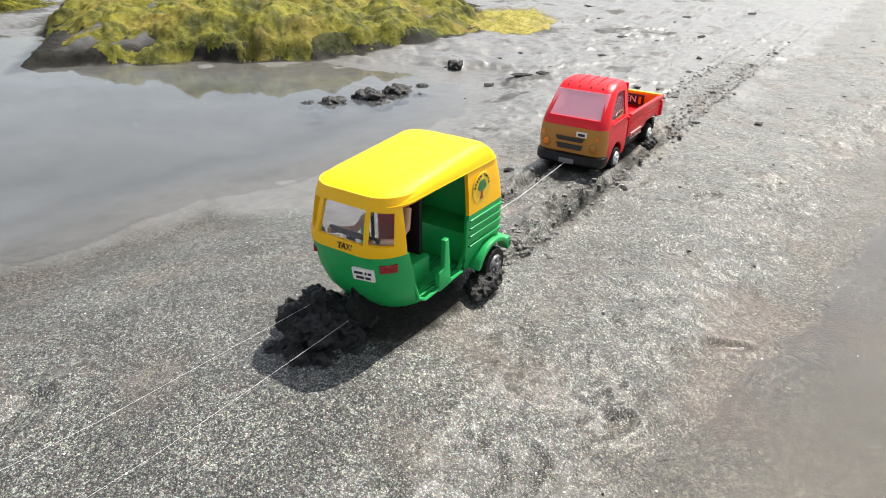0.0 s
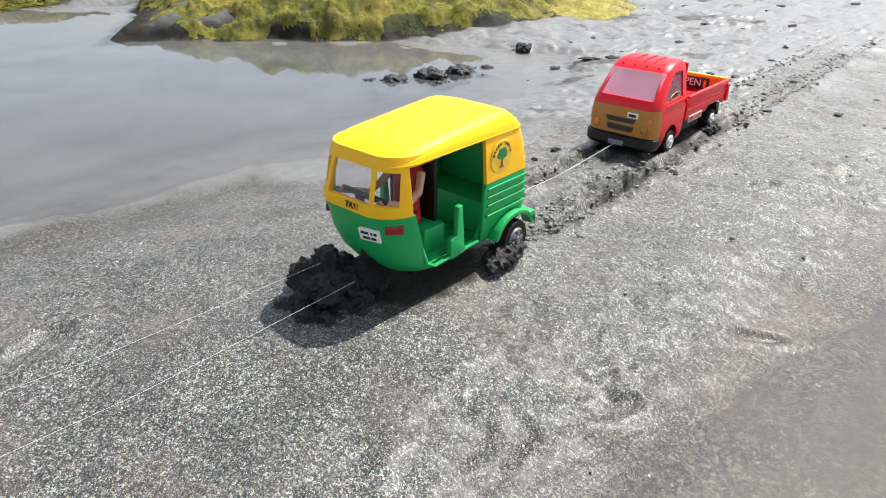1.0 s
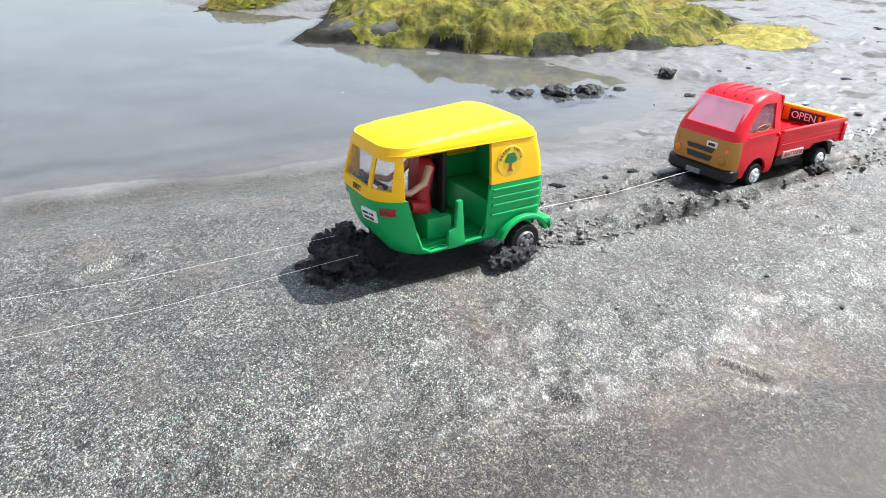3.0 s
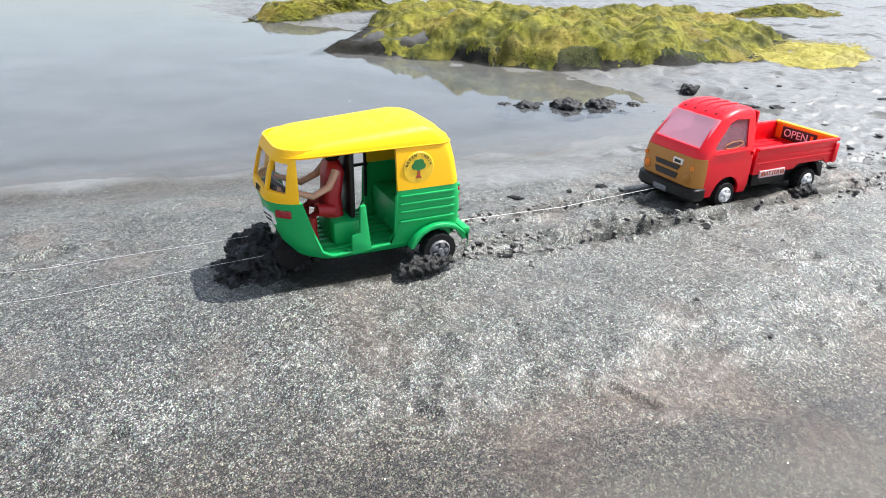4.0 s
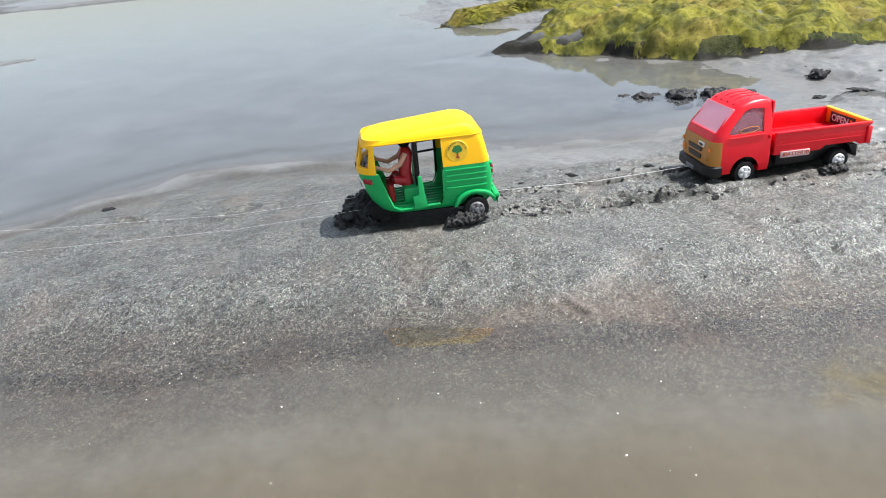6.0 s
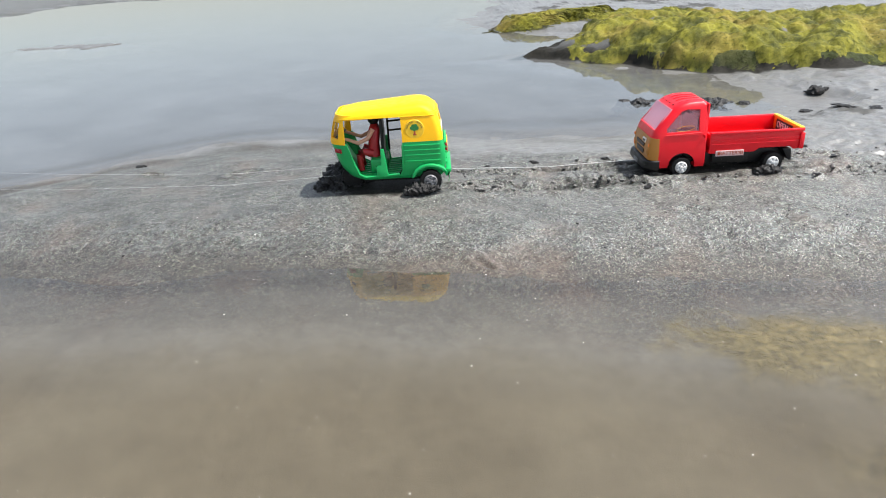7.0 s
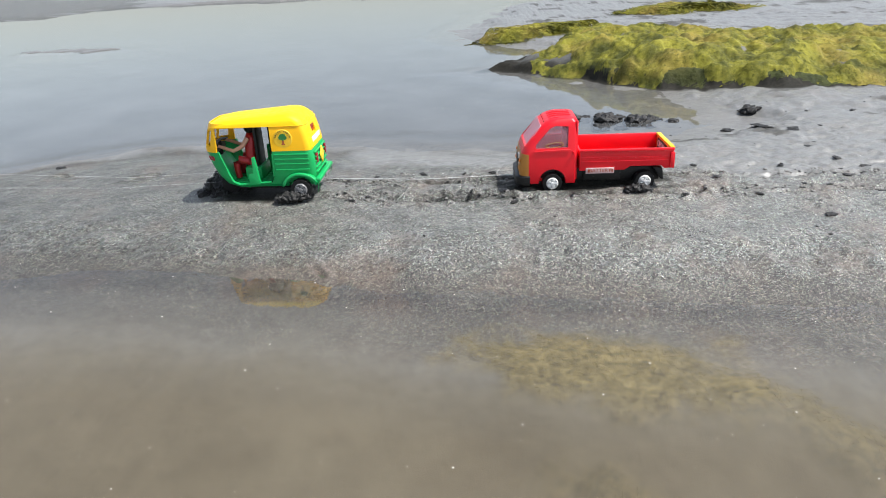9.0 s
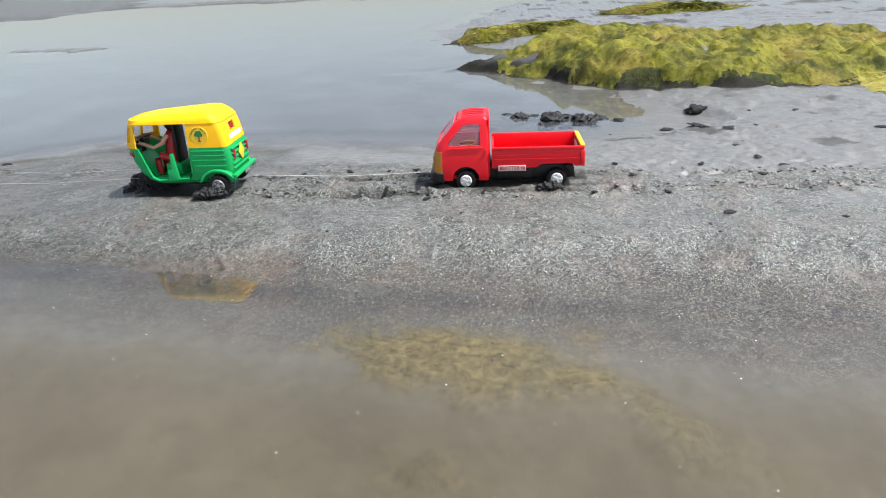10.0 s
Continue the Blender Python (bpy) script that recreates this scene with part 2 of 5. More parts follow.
M_LAMP = plastic("red_lamp_plastic", (0.27, 0.010, 0.016), 0.25)
M_ORANGE = plastic("orange_print", (0.80, 0.20, 0.01), 0.4, 0.05)
M_GOLD = plastic("ochre_print", (0.42, 0.175, 0.025), 0.4, 0.08)
M_CREAM = plain("pale_yellow_print", (0.84, 0.52, 0.02), 0.45)
M_LABEL = plain("pinkish_sticker", (0.58, 0.40, 0.40), 0.5)
M_PAPER = plain("white_sticker", (0.80, 0.76, 0.72), 0.5)
M_INK = plain("dark_ink", (0.025, 0.02, 0.02), 0.5)
M_TREE = plain("tree_green_print", (0.02, 0.18, 0.04), 0.45)
M_TRUNK = plain("brown_print", (0.35, 0.06, 0.02), 0.45)
M_CLOTH = plain("red_doll_plastic", (0.36, 0.01, 0.015), 0.45)
M_SKIN = plain("tan_doll_plastic", (0.55, 0.30, 0.20), 0.45)
M_THREAD = plain("white_thread", (0.7, 0.7, 0.7), 0.7)
M_CRUMB = plain("grey_sand_crumb", (0.15, 0.145, 0.135), 0.6)
M_SHELL = plain("pale_grit", (0.75, 0.74, 0.70), 0.5)
M_PINK = tinted_pane("pinkish_windscreen", (0.92, 0.52, 0.63), 0.48)
M_SIDE = tinted_pane("pinkish_side_pane", (0.80, 0.42, 0.50), 0.24)
M_CLEAR = tinted_pane("clear_pane", (0.80, 0.78, 0.80), 0.06)


# ---------------------------------------------------------------- mesh helpers
def mesh_from(name, bm, mats, angle=38):
    for v in bm.verts:
        v.co *= U
    bmesh.ops.recalc_face_normals(bm, faces=bm.faces)
    me = bpy.data.meshes.new(name)
    bm.to_mesh(me)
    bm.free()
    for mt in mats if isinstance(mats, (list, tuple)) else [mats]:
        me.materials.append(mt)
    me.polygons.foreach_set("use_smooth", [True] * len(me.polygons))
    me.set_sharp_from_angle(angle=radians(angle))
    return me


def part(name, bm, mat, parent=None, label="", angle=38):
    ob = new(name, mesh_from(name, bm, mat, angle))
    if parent:
        ob.parent = parent
    return tagged(ob, label)


def thing(name, x, y, z, label, category, yaw=0.0, group=""):
    ob = new(name)
    ob.empty_display_size = 0.02
    ob.matrix_basis = pose(x * U, y * U, z * U, 0, 0, yaw)
    return tagged(ob, label, category, group)


def box(x0, x1, y0, y1, z0, z1, bevel=0.0, bm=None):
    bm2 = bmesh.new()
    vs = [bm2.verts.new((x, y, z)) for x in (x0, x1) for y in (y0, y1) for z in (z0, z1)]
    for f in ((0, 1, 3, 2), (4, 6, 7, 5), (0, 4, 5, 1), (2, 3, 7, 6), (0, 2, 6, 4), (1, 5, 7, 3)):
        bm2.faces.new([vs[i] for i in f])
    if bevel:
        bmesh.ops.bevel(bm2, geom=bm2.edges[:], offset=bevel, segments=2, profile=0.5, affect="EDGES")
    return join(bm, bm2)


def join(bm, bm2):
    if bm is None:
        return bm2
    me = bpy.data.meshes.new("tmp")
    bm2.to_mesh(me)
    bm2.free()
    bm.from_mesh(me)
    bpy.data.meshes.remove(me)
    return bm


def prism(pts, y0, y1, bevel=0.0, bm=None):
    """A polygon in x, z pulled along y."""
    bm2 = bmesh.new()
    a, b = [bm2.verts.new((x, y0, z)) for x, z in pts], [bm2.verts.new((x, y1, z)) for x, z in pts]
    bm2.faces.new(a), bm2.faces.new(b[::-1])
    for i in range(len(pts)):
        j = (i + 1) % len(pts)
        bm2.faces.new((a[i], b[i], b[j], a[j]))
    if bevel:
        bmesh.ops.recalc_face_normals(bm2, faces=bm2.faces)
        bmesh.ops.bevel(bm2, geom=bm2.edges[:], offset=bevel, segments=2, profile=0.5, affect="EDGES")
    return join(bm, bm2)


def loft(rings, bm=None, cap=True):
    bm2 = bmesh.new()
    vs = [[bm2.verts.new(p) for p in r] for r in rings]
    n = len(rings[0])
    for a, b in zip(vs, vs[1:]):
        for i in range(n):
            bm2.faces.new((a[i], a[(i + 1) % n], b[(i + 1) % n], b[i]))
    if cap:
        bm2.faces.new(vs[0]), bm2.faces.new(vs[-1])
    return join(bm, bm2)


def tube(points, r, seg=8, bm=None, taper=1.0):
    """A round bar along a line of points."""
    pts = [Vector(p) for p in points]
    rings = []
    for i, p in enumerate(pts):
        d = (pts[min(i + 1, len(pts) - 1)] - pts[max(i - 1, 0)]).normalized()
        a = d.cross(Vector((0, 0, 1)) if abs(d.z) < 0.9 else Vector((1, 0, 0))).normalized()
        b = d.cross(a)
        k = r * (1 + (taper - 1) * i / max(1, len(pts) - 1))
        rings.append([tuple(p + k * (math.cos(t) * a + math.sin(t) * b)) for t in (2 * math.pi * s / seg for s in range(seg))])
    return loft(rings, bm)


def turned(profile, x, y, z, seg=28, bm=None):
    """A turned shape round an axis along y; profile of (radius, y)."""
    rings = [[(x + r * math.cos(t), y + o, z + r * math.sin(t)) for t in (2 * math.pi * s / seg for s in range(seg))] for r, o in profile]
    return loft(rings, bm)


def outline(xf, xr, w, rf, rr, z, seg=7, cy=0.0):
    """A rounded oblong in plan, from front xf to rear xr, half width w, with corner radii."""
    pts = []
    for cx, sy, r, a0 in ((xr, 1, rr, 0), (xf, 1, rf, 90), (xf, -1, rf, 180), (xr, -1, rr, 270)):
        r = min(r, w * 0.98)
        ox = cx - r if cx == xr else cx + r
        oy = sy * (w - r)
        for i in range(seg + 1):
            a = radians(a0 + 90 * i / seg)
            pts.append((ox + r * math.cos(a), cy + oy + r * math.sin(a), z))
    return pts


def carve(bm, cutters):
    """bm minus each cutter, by exact booleans."""
    me = bpy.data.meshes.new("solid")
    bmesh.ops.recalc_face_normals(bm, faces=bm.faces)
    bm.to_mesh(me)
    bm.free()
    ob = new("solid", me)
    tools = []
    for c in cutters:
        bmesh.ops.recalc_face_normals(c, faces=c.faces)
        mc = bpy.data.meshes.new("tool")
        c.to_mesh(mc)
        c.free()
        tools.append(new("tool", mc))
        mod = ob.modifiers.new("cut", "BOOLEAN")
        mod.operation, mod.solver, mod.object = "DIFFERENCE", "EXACT", tools[-1]
    bpy.context.view_layer.update()
    done = bpy.data.meshes.new_from_object(ob.evaluated_get(bpy.context.evaluated_depsgraph_get()))
    out = bmesh.new()
    out.from_mesh(done)
    for o in [ob] + tools:
        bpy.data.objects.remove(o)
    bmesh.ops.remove_doubles(out, verts=out.verts, dist=1e-5)
    return out


def lettering(name, letters, mat, parent, label="", thick=0.004, bold=0.0):
    """letters: (text, size, matrix in decimetres)."""
    bm = bmesh.new()
    for text, size, m in letters:
        cu = bpy.data.curves.new("text", "FONT")
        cu.body, cu.size, cu.extrude, cu.align_x, cu.align_y, cu.offset = text, size, thick, "CENTER", "CENTER", size * bold
        ob = new("text", cu)
        bpy.context.view_layer.update()
        me = bpy.data.meshes.new_from_object(ob.evaluated_get(bpy.context.evaluated_depsgraph_get()))
        me.transform(m)
        bm.from_mesh(me)
        bpy.data.objects.remove(ob)
        bpy.data.meshes.remove(me)
    return part(name, bm, mat, parent, label)


def facing(x, y, z, ax, up):
    """A matrix that lays text at a place with its reading direction along ax and its top along up."""
    a, u = Vector(ax).normalized(), Vector(up).normalized()
    n = a.cross(u)
    u = n.cross(a)
    return Matrix(((a.x, u.x, n.x, x), (a.y, u.y, n.y, y), (a.z, u.z, n.z, z), (0, 0, 0, 1)))


# ---------------------------------------------------------------- noise on arrays
def lattice(seed):
    rng = np.random.RandomState(seed)
    return rng.rand(256, 256)


TABLE = lattice(7)


def value_noise(x, y, ox=0, oy=0):
    xi, yi = np.floor(x).astype(int), np.floor(y).astype(int)
    fx, fy = x - xi, y - yi
    fx, fy = fx * fx * (3 - 2 * fx), fy * fy * (3 - 2 * fy)
    g = lambda i, j: TABLE[(xi + i + ox) % 256, (yi + j + oy) % 256]
    return (g(0, 0) * (1 - fx) + g(1, 0) * fx) * (1 - fy) + (g(0, 1) * (1 - fx) + g(1, 1) * fx) * fy - 0.5


def fractal(x, y, scale, octaves=4, gain=0.5, seed=0):
    total, amp = 0 * x, 1.0
    for k in range(octaves):
        total = total + amp * value_noise(x * scale * 2 ** k + 13.7 * k, y * scale * 2 ** k + 5.1 * k, seed * 31 + k * 17, seed * 11 + k * 29)
        amp *= gain
    return total


def step(a, b, v):
    s = np.clip((v - a) / (b - a), 0, 1)
    return s * s * (3 - 2 * s)


# ---------------------------------------------------------------- ground
WATER = -0.12
BACK_X, BACK_Y = [-14, -9, -7.6, -6.7, -5.6, -4, -2.8, -2, -0.5, 0.8, 1.6, 4, 8], [-0.2, 0.1, 0.8, 1.6, 2.05, 2.0, 1.95, 1.9, 1.9, 2.0, 2.4, 2.6, 2.6]
FRONT_X, FRONT_Y = [-14, -9, -7.2, -6.4, -4, -1.8, 0.3, 2.5, 5, 9, 12], [-1.8, -1.5, -1.4, -1.38, -1.74, -2.06, -2.26, -2.45, -3.1, -5, -8]
RIGHT_Y, RIGHT_X = [1.5, 2.3, 2.9, 3.5, 4.1, 4.7, 5.3, 6.2, 7.0, 7.8, 8.4, 9.2, 10.5, 12, 13.9, 17.6, 27, 40], [1.0, 1.5, 1.9, 2.0, 2.0, 1.9, 1.9, 1.3, 0.7, 0.0, -0.7, 0.1, 0.6, 0.2, -1.7, -1.3, 0.4, 8]
TIP_X, TIP_Y = -0.7, 8.4
BANK_X, BANK_Y = [-0.7, 0.0, 0.8, 1.3, 2.0, 2.6, 3.75, 5.6, 7.2, 8.4], [8.35, 7.6, 7.0, 6.2, 5.5, 5.15, 4.8, 4.8, 5.6, 6.6]


POCKETS = [(-4.9, 0.62, 0.22, 0.10, 0.3, 0.05), (-5.9, 0.75, 0.14, 0.05, -0.2, 0.04), (-2.45, -1.7, 0.16, 0.06, -0.9, 0.05), (-0.6, -1.1, 0.16, 0.07, -0.4, 0.05), (-3.42, -1.4, 0.14, 0.06, -0.7, 0.045), (-4.6, -1.15, 0.10, 0.05, 0.1, 0.035), (0.2, -1.3, 0.10, 0.04, 0.2, 0.03)]


def lobe(x, y, cx, cy, rx, ry, turn):
    c, s = math.cos(radians(turn)), math.sin(radians(turn))
    u, v = ((x - cx) * c + (y - cy) * s) / rx, (-(x - cx) * s + (y - cy) * c) / ry
    return (1 - np.hypot(u, v)) * min(rx, ry)


def weed_field(x, y):
    """Drowned weed: a round mat with a tail, and a thin patch beside it."""
    f = np.maximum(lobe(x, y, -0.45, -2.98, 0.72, 0.36, -6), lobe(x, y, 0.45, -3.40, 0.85, 0.20, -38))
    f = np.maximum(f, lobe(x, y, -0.6, -3.95, 0.5, 0.14, -20) - 0.05)
    return f + 0.30 * fractal(x, y, 2.6, 4, 0.6, 25)


def bank_field(x, y):
    """How far inside the algae bank a place lies (about 1 well inside, under 0 outside)."""
    wob = 0.30 * fractal(x, y, 1.1, 4, 0.55, 3) * step(TIP_X, TIP_X + 2.0, x)
    inside = np.minimum(y - np.interp(x, BANK_X, BANK_Y), (TIP_Y + 0.25 + 1.35 * (x - TIP_X) - y) * 0.6)
    inside = np.minimum(inside, np.minimum((8.6 - x) * 0.8, 12.2 - 0.25 * x - y))
    return inside + wob


def height(x, y):
    big, mid, small = fractal(x, y, 0.35, 3, 0.5, 1), fractal(x, y, 1.6, 4, 0.55, 2), fractal(x, y, 7, 4, 0.6, 4)
    wave = 0.25 * big + 0.04 * mid
    inside_b = np.interp(x, BACK_X, BACK_Y) + wave - y
    inside_f = y - np.interp(x, FRONT_X, FRONT_Y) + 0.12 * big
    xr = np.interp(y, RIGHT_Y, RIGHT_X) + 0.9 * mid + 0.6 * big
    far_shore = np.minimum(-26.5 + 4 * big + 0.15 * (y - 30) - x, y - 24)
    inside_r = np.maximum(np.where(y > 41 + 4 * big, 5.0, x - xr), far_shore) * 0.75
    inside_b = np.maximum(inside_b, np.minimum(inside_r, 3.0))
    hb = 0.125 * step(0, 1.0, inside_b) - 0.26 * step(0, 2.8, -inside_b)
    hf = 0.115 * step(0.05, 1.0, inside_f) + 0.012 * np.clip(inside_f, 0, 1) - 0.022 * step(0, 0.4, -inside_f) - 0.18 * step(0.35, 2.3, -inside_f)
    h = WATER + np.minimum(hb, hf)
    calm = 0.12 + 0.88 * step(0.1, 0.9, np.minimum(np.abs(inside_f), np.abs(inside_b)))
    h = h + calm * 0.020 * mid + calm * 0.010 * small + 0.03 * big * step(2, 6, np.hypot(x, y))
    # broken mud on the flats beyond the spit
    rough = step(0.6, 2.2, x + 0.25 * y) * step(1.0, 2.4, y) + step(1.5, 5, x) * 0.5
    h = h + rough * step(-0.05, 0.25, inside_r) * 0.06 * np.clip(fractal(x, y, 2.2, 4, 0.6, 6), -0.1, 0.5)
    # small ripples and pits in the wet mud
    wet = np.maximum(step(-3.6, -2.2, x - y), step(0.8, 2.0, y) * step(-1.5, 0.5, x)) * step(0.05, 0.5, np.minimum(inside_f, inside_b)) * (1 - step(25, 60, np.hypot(x, y)))
    ripple = 0.5 - np.abs(fractal(x * 0.7 + 0.5 * y, y * 1.3 - 0.4 * x, 2.6, 4, 0.6, 13)) * 1.6
    h = h + wet * (0.030 * ripple + 0.022 * fractal(x, y, 9, 3, 0.65, 14)) * (0.35 + 0.65 * step(-0.2, 0.25, fractal(x, y, 0.9, 2, 0.5, 15)))
    # steep crumbly face of the front bank
    face = step(0.2, 0.45, inside_f) * (1 - step(0.75, 1.1, inside_f)) * step(-7, -5, x)
    h = h + face * (0.030 * fractal(x * 1.3, y * 0.8, 3.5, 5, 0.65, 8) - 0.025 * np.abs(fractal(x, y, 6, 4, 0.65, 18)) + 0.006)
    # wheel ruts behind the toys, with crumbled edges
    behind = step(-3.1, -2.6, x) * (1 - step(9, 12, x)) * (1 - 0.75 * step(0.8, 1.6, x))
    crumb = np.clip(fractal(x, y, 9, 3, 0.6, 9), 0, 1)
    sway = 0.03 * fractal(x, y * 0, 0.8, 2, 0.5, 5)
    for yc, dep in ((-0.36, 0.070), (-0.24, 0.022), (0.17, 0.040)):
        d = np.abs(y - yc - sway)
        h = h - behind * dep * (1 - step(0.010, 0.045, d)) * (0.55 + 0.9 * np.clip(0.5 + fractal(x, y, 3, 3, 0.5, 16), 0, 1))
        h = h + behind * (0.11 * crumb + 0.008) * np.exp(-((d - 0.10) / 0.06) ** 2)
    # pressed sand where the toys stand
    for cx, cy, rx, ry in ((-3.2, -0.15, 0.9, 0.5), (0.0, 0.0, 0.95, 0.45)):
        press = np.exp(-(((x - cx) / rx) ** 4 + ((y - cy) / ry) ** 4))
        h = h * (1 - 0.75 * press) + press * 0.75 * np.where(cx < -1, 0.095, 0.06)
    # broken pockets where the crust has slipped
    for cx, cy, rx, ry, turn, dep in POCKETS:
        c, s = math.cos(turn), math.sin(turn)
        u, v = ((x - cx) * c + (y - cy) * s) / rx, (-(x - cx) * s + (y - cy) * c) / ry
        d = np.hypot(u, v) + 0.7 * fractal(x, y, 3.5, 3, 0.5, 37)
        h = h - 0.65 * dep * (1 - step(0.55, 1.0, d)) * (0.6 + 0.4 * np.tanh(3 * v)) + 0.35 * dep * np.exp(-((d - 1.15) / 0.3) ** 2)
    # no puddles on the spit
    dryland = step(0.15, 0.4, np.minimum(inside_f, inside_b))
    h = np.maximum(h, (WATER + 0.03) * dryland + -9 * (1 - dryland))
    # algae bank
    b = bank_field(x, y)
    low = 0.45 + 0.55 * step(TIP_X + 0.4, TIP_X + 2.0, x)
    h = h + low * (1 - 0.45 * step(3.4, 6.0, x)) * 0.25 * step(-0.08, 0.20 + 0.7 * step(3.2, 5.5, x), b) + 0.12 * step(0.1, 1.2, b) * (0.5 + 2.0 * fractal(x, y, 1.4, 3, 0.5, 10))
    # low mud shoals far out in the pool
    shoal = np.maximum(lobe(x, y, -13.2, 15.2, 2.0, 0.5, 6), lobe(x, y, -14.2, 18.6, 1.6, 0.5, -4)) + 0.9 * fractal(x, y, 0.9, 4, 0.6, 44)
    h = h + np.clip(WATER + 0.02 - h, 0, 1) * step(-0.25, 0.35, shoal)
    # heap of drowned weed on the bed of the near pool
    w = weed_field(x, y)
    h = h + np.clip(WATER - 0.010 - h, 0, 1) * step(-0.15, 0.35, w) * (0.55 + 0.7 * np.clip(fractal(x, y, 3, 4, 0.6, 24) + 0.3, 0, 0.6))
    return h, inside_f, inside_b, inside_r


def spaced(stops):
    """Coordinates with a spacing per stretch: (from, to, step)."""
    out = []
    for a, b, s in stops:
        out += list(np.linspace(a, b, max(2, int(round((b - a) / s)) + 1))[:-1])
    return np.array(out + [stops[-1][1]])


def ground():
    xs = spaced(((-4000, -400, 600), (-400, -60, 34), (-60, -16, 2.3), (-16, -6.6, 0.10), (-6.6, 3.2, 0.022), (3.2, 8, 0.05), (8, 18, 0.16), (18, 60, 1.4), (60, 400, 34), (400, 4000, 600)))
    ys = spaced(((-4000, -400, 600), (-400, -30, 30), (-30, -4.6, 0.6), (-4.6, 2.6, 0.022), (2.6, 9, 0.05), (9, 18, 0.16), (18, 45, 0.7), (45, 400, 20), (400, 4000, 600)))
    X, Y = np.meshgrid(xs, ys)
    Z, inf, inb, inr = height(X, Y)
    far = step(30, 200, np.hypot(X, Y))
    Z = Z * (1 - far) + far * 0.1 * np.where(Y > 35, 1, 0.2)
    n, m = len(xs), len(ys)
    co = np.stack([X, Y, Z], -1).reshape(-1, 3) * U
    i = (np.arange(m - 1)[:, None] * n + np.arange(n - 1)).ravel()
    faces = np.stack([i, i + 1, i + 1 + n, i + n], -1)
    me = bpy.data.meshes.new("ground")
    me.vertices.add(len(co)), me.loops.add(faces.size), me.polygons.add(len(faces))
    me.vertices.foreach_set("co", co.ravel())
    me.loops.foreach_set("vertex_index", faces.ravel())
    me.polygons.foreach_set("loop_start", np.arange(0, faces.size, 4))
    me.update(calc_edges=True)
    me.polygons.foreach_set("use_smooth", [True] * len(faces))
    # smooth mud lies on the flats beyond the sandy spit
    mud = np.maximum(step(-0.3, 1.2, X + 0.6 * Y - 0.6), step(0.2, 1.3, -inb + 0.9) * 0.6)
    mud = np.maximum(mud * step(-1.4, -0.2, Y), 0.20 * step(-2.4, -0.6, X) * step(0.5, 1.3, -Y))
    mud = mud * (1 - 0.7 * np.exp(-((Y + 0.1) / 0.7) ** 2) * (1 - step(4, 8, X)))
    mud = np.maximum(mud, 0.62 * step(0.40, 0.95, Y + 0.15 * fractal(X, Y, 1.5, 3, 0.5, 35)) * step(-3.4, -2.4, X))
    mud = np.maximum(mud, 0.95 * step(0.6, 1.8, X) * step(-0.9, 0.2, Y) * (1 - 0.6 * np.exp(-((Y + 0.1) / 0.45) ** 2)))
    at = me.attributes.new("mud", "FLOAT", "POINT")
    at.data.foreach_set("value", mud.ravel().astype(np.float32))
    bank = bank_field(X, Y)
    peat_and_shade = step(-0.30, -0.10, bank + 0.12 * fractal(X, Y, 3, 3, 0.6, 12)) * (1 - 0.55 * step(0.3, 0.8, bank))
    # freshly turned black mud along the ruts, groove shadow painted in with it
    rut_dark = np.zeros_like(X)
    for yc in (-0.37, -0.25, 0.17):
        rut_dark = np.maximum(rut_dark, np.exp(-((Y - yc) / 0.065) ** 2))
    rut_dark = rut_dark * step(-2.9, -2.6, X) * (1 - step(6, 10, X)) * (1 - 0.8 * step(0.7, 1.3, X)) * step(-0.30, 0.10, fractal(X, Y, 3.2, 4, 0.6, 17))
    peat_and_shade = np.maximum(peat_and_shade, 0.7 * rut_dark)
    # black mud under the toys, their under-body shade painted in with it
    for cx, cy, rx, ry in ((-3.33, -0.2, 0.50, 0.27), (-0.12, 0.0, 0.85, 0.33)):
        ring = np.hypot((X - cx) / rx, (Y - cy) / ry) + 0.35 * fractal(X, Y, 5, 3, 0.6, 34)
        peat_and_shade = np.maximum(peat_and_shade, 0.9 * (1 - step(0.8, 1.1, ring)))
    # dark broken patches on the wet flats
    patch = step(0.22, 0.42, fractal(X, Y, 1.1, 5, 0.62, 19)) * step(-1.5, 0.2, X) * step(0.5, 1.3, Y - 0.1) * step(0.1, 0.4, np.minimum(inf, inb))
    peat_and_shade = np.maximum(peat_and_shade, 0.65 * patch)
    at = me.attributes.new("peat_and_shade", "FLOAT", "POINT")
    at.data.foreach_set("value", peat_and_shade.ravel().astype(np.float32))
    at = me.attributes.new("weed", "FLOAT", "POINT")
    at.data.foreach_set("value", (0.9 * step(-0.16, 0.22, weed_field(X, Y)) * step(-1.6, -2.3, Y)).ravel().astype(np.float32))
    # painted glare: rises along x, weaker behind the toys
    glare = step(-5.0, 0.8, X + 0.5 * fractal(X, Y, 0.8, 3, 0.5, 33)) * (1 - 0.6 * step(0.2, 0.9, Y))
    at = me.attributes.new("glare", "FLOAT", "POINT")
    at.data.foreach_set("value", glare.ravel().astype(np.float32))
    me.materials.append(M_GROUND)
    return tagged(new("ground", me), "wet grey volcanic sand and mud with wheel ruts", "ground", kind="structure")


GROUND = ground()


def ground_z(x, y):
    return float(height(np.array([float(x)]), np.array([float(y)]))[0][0])


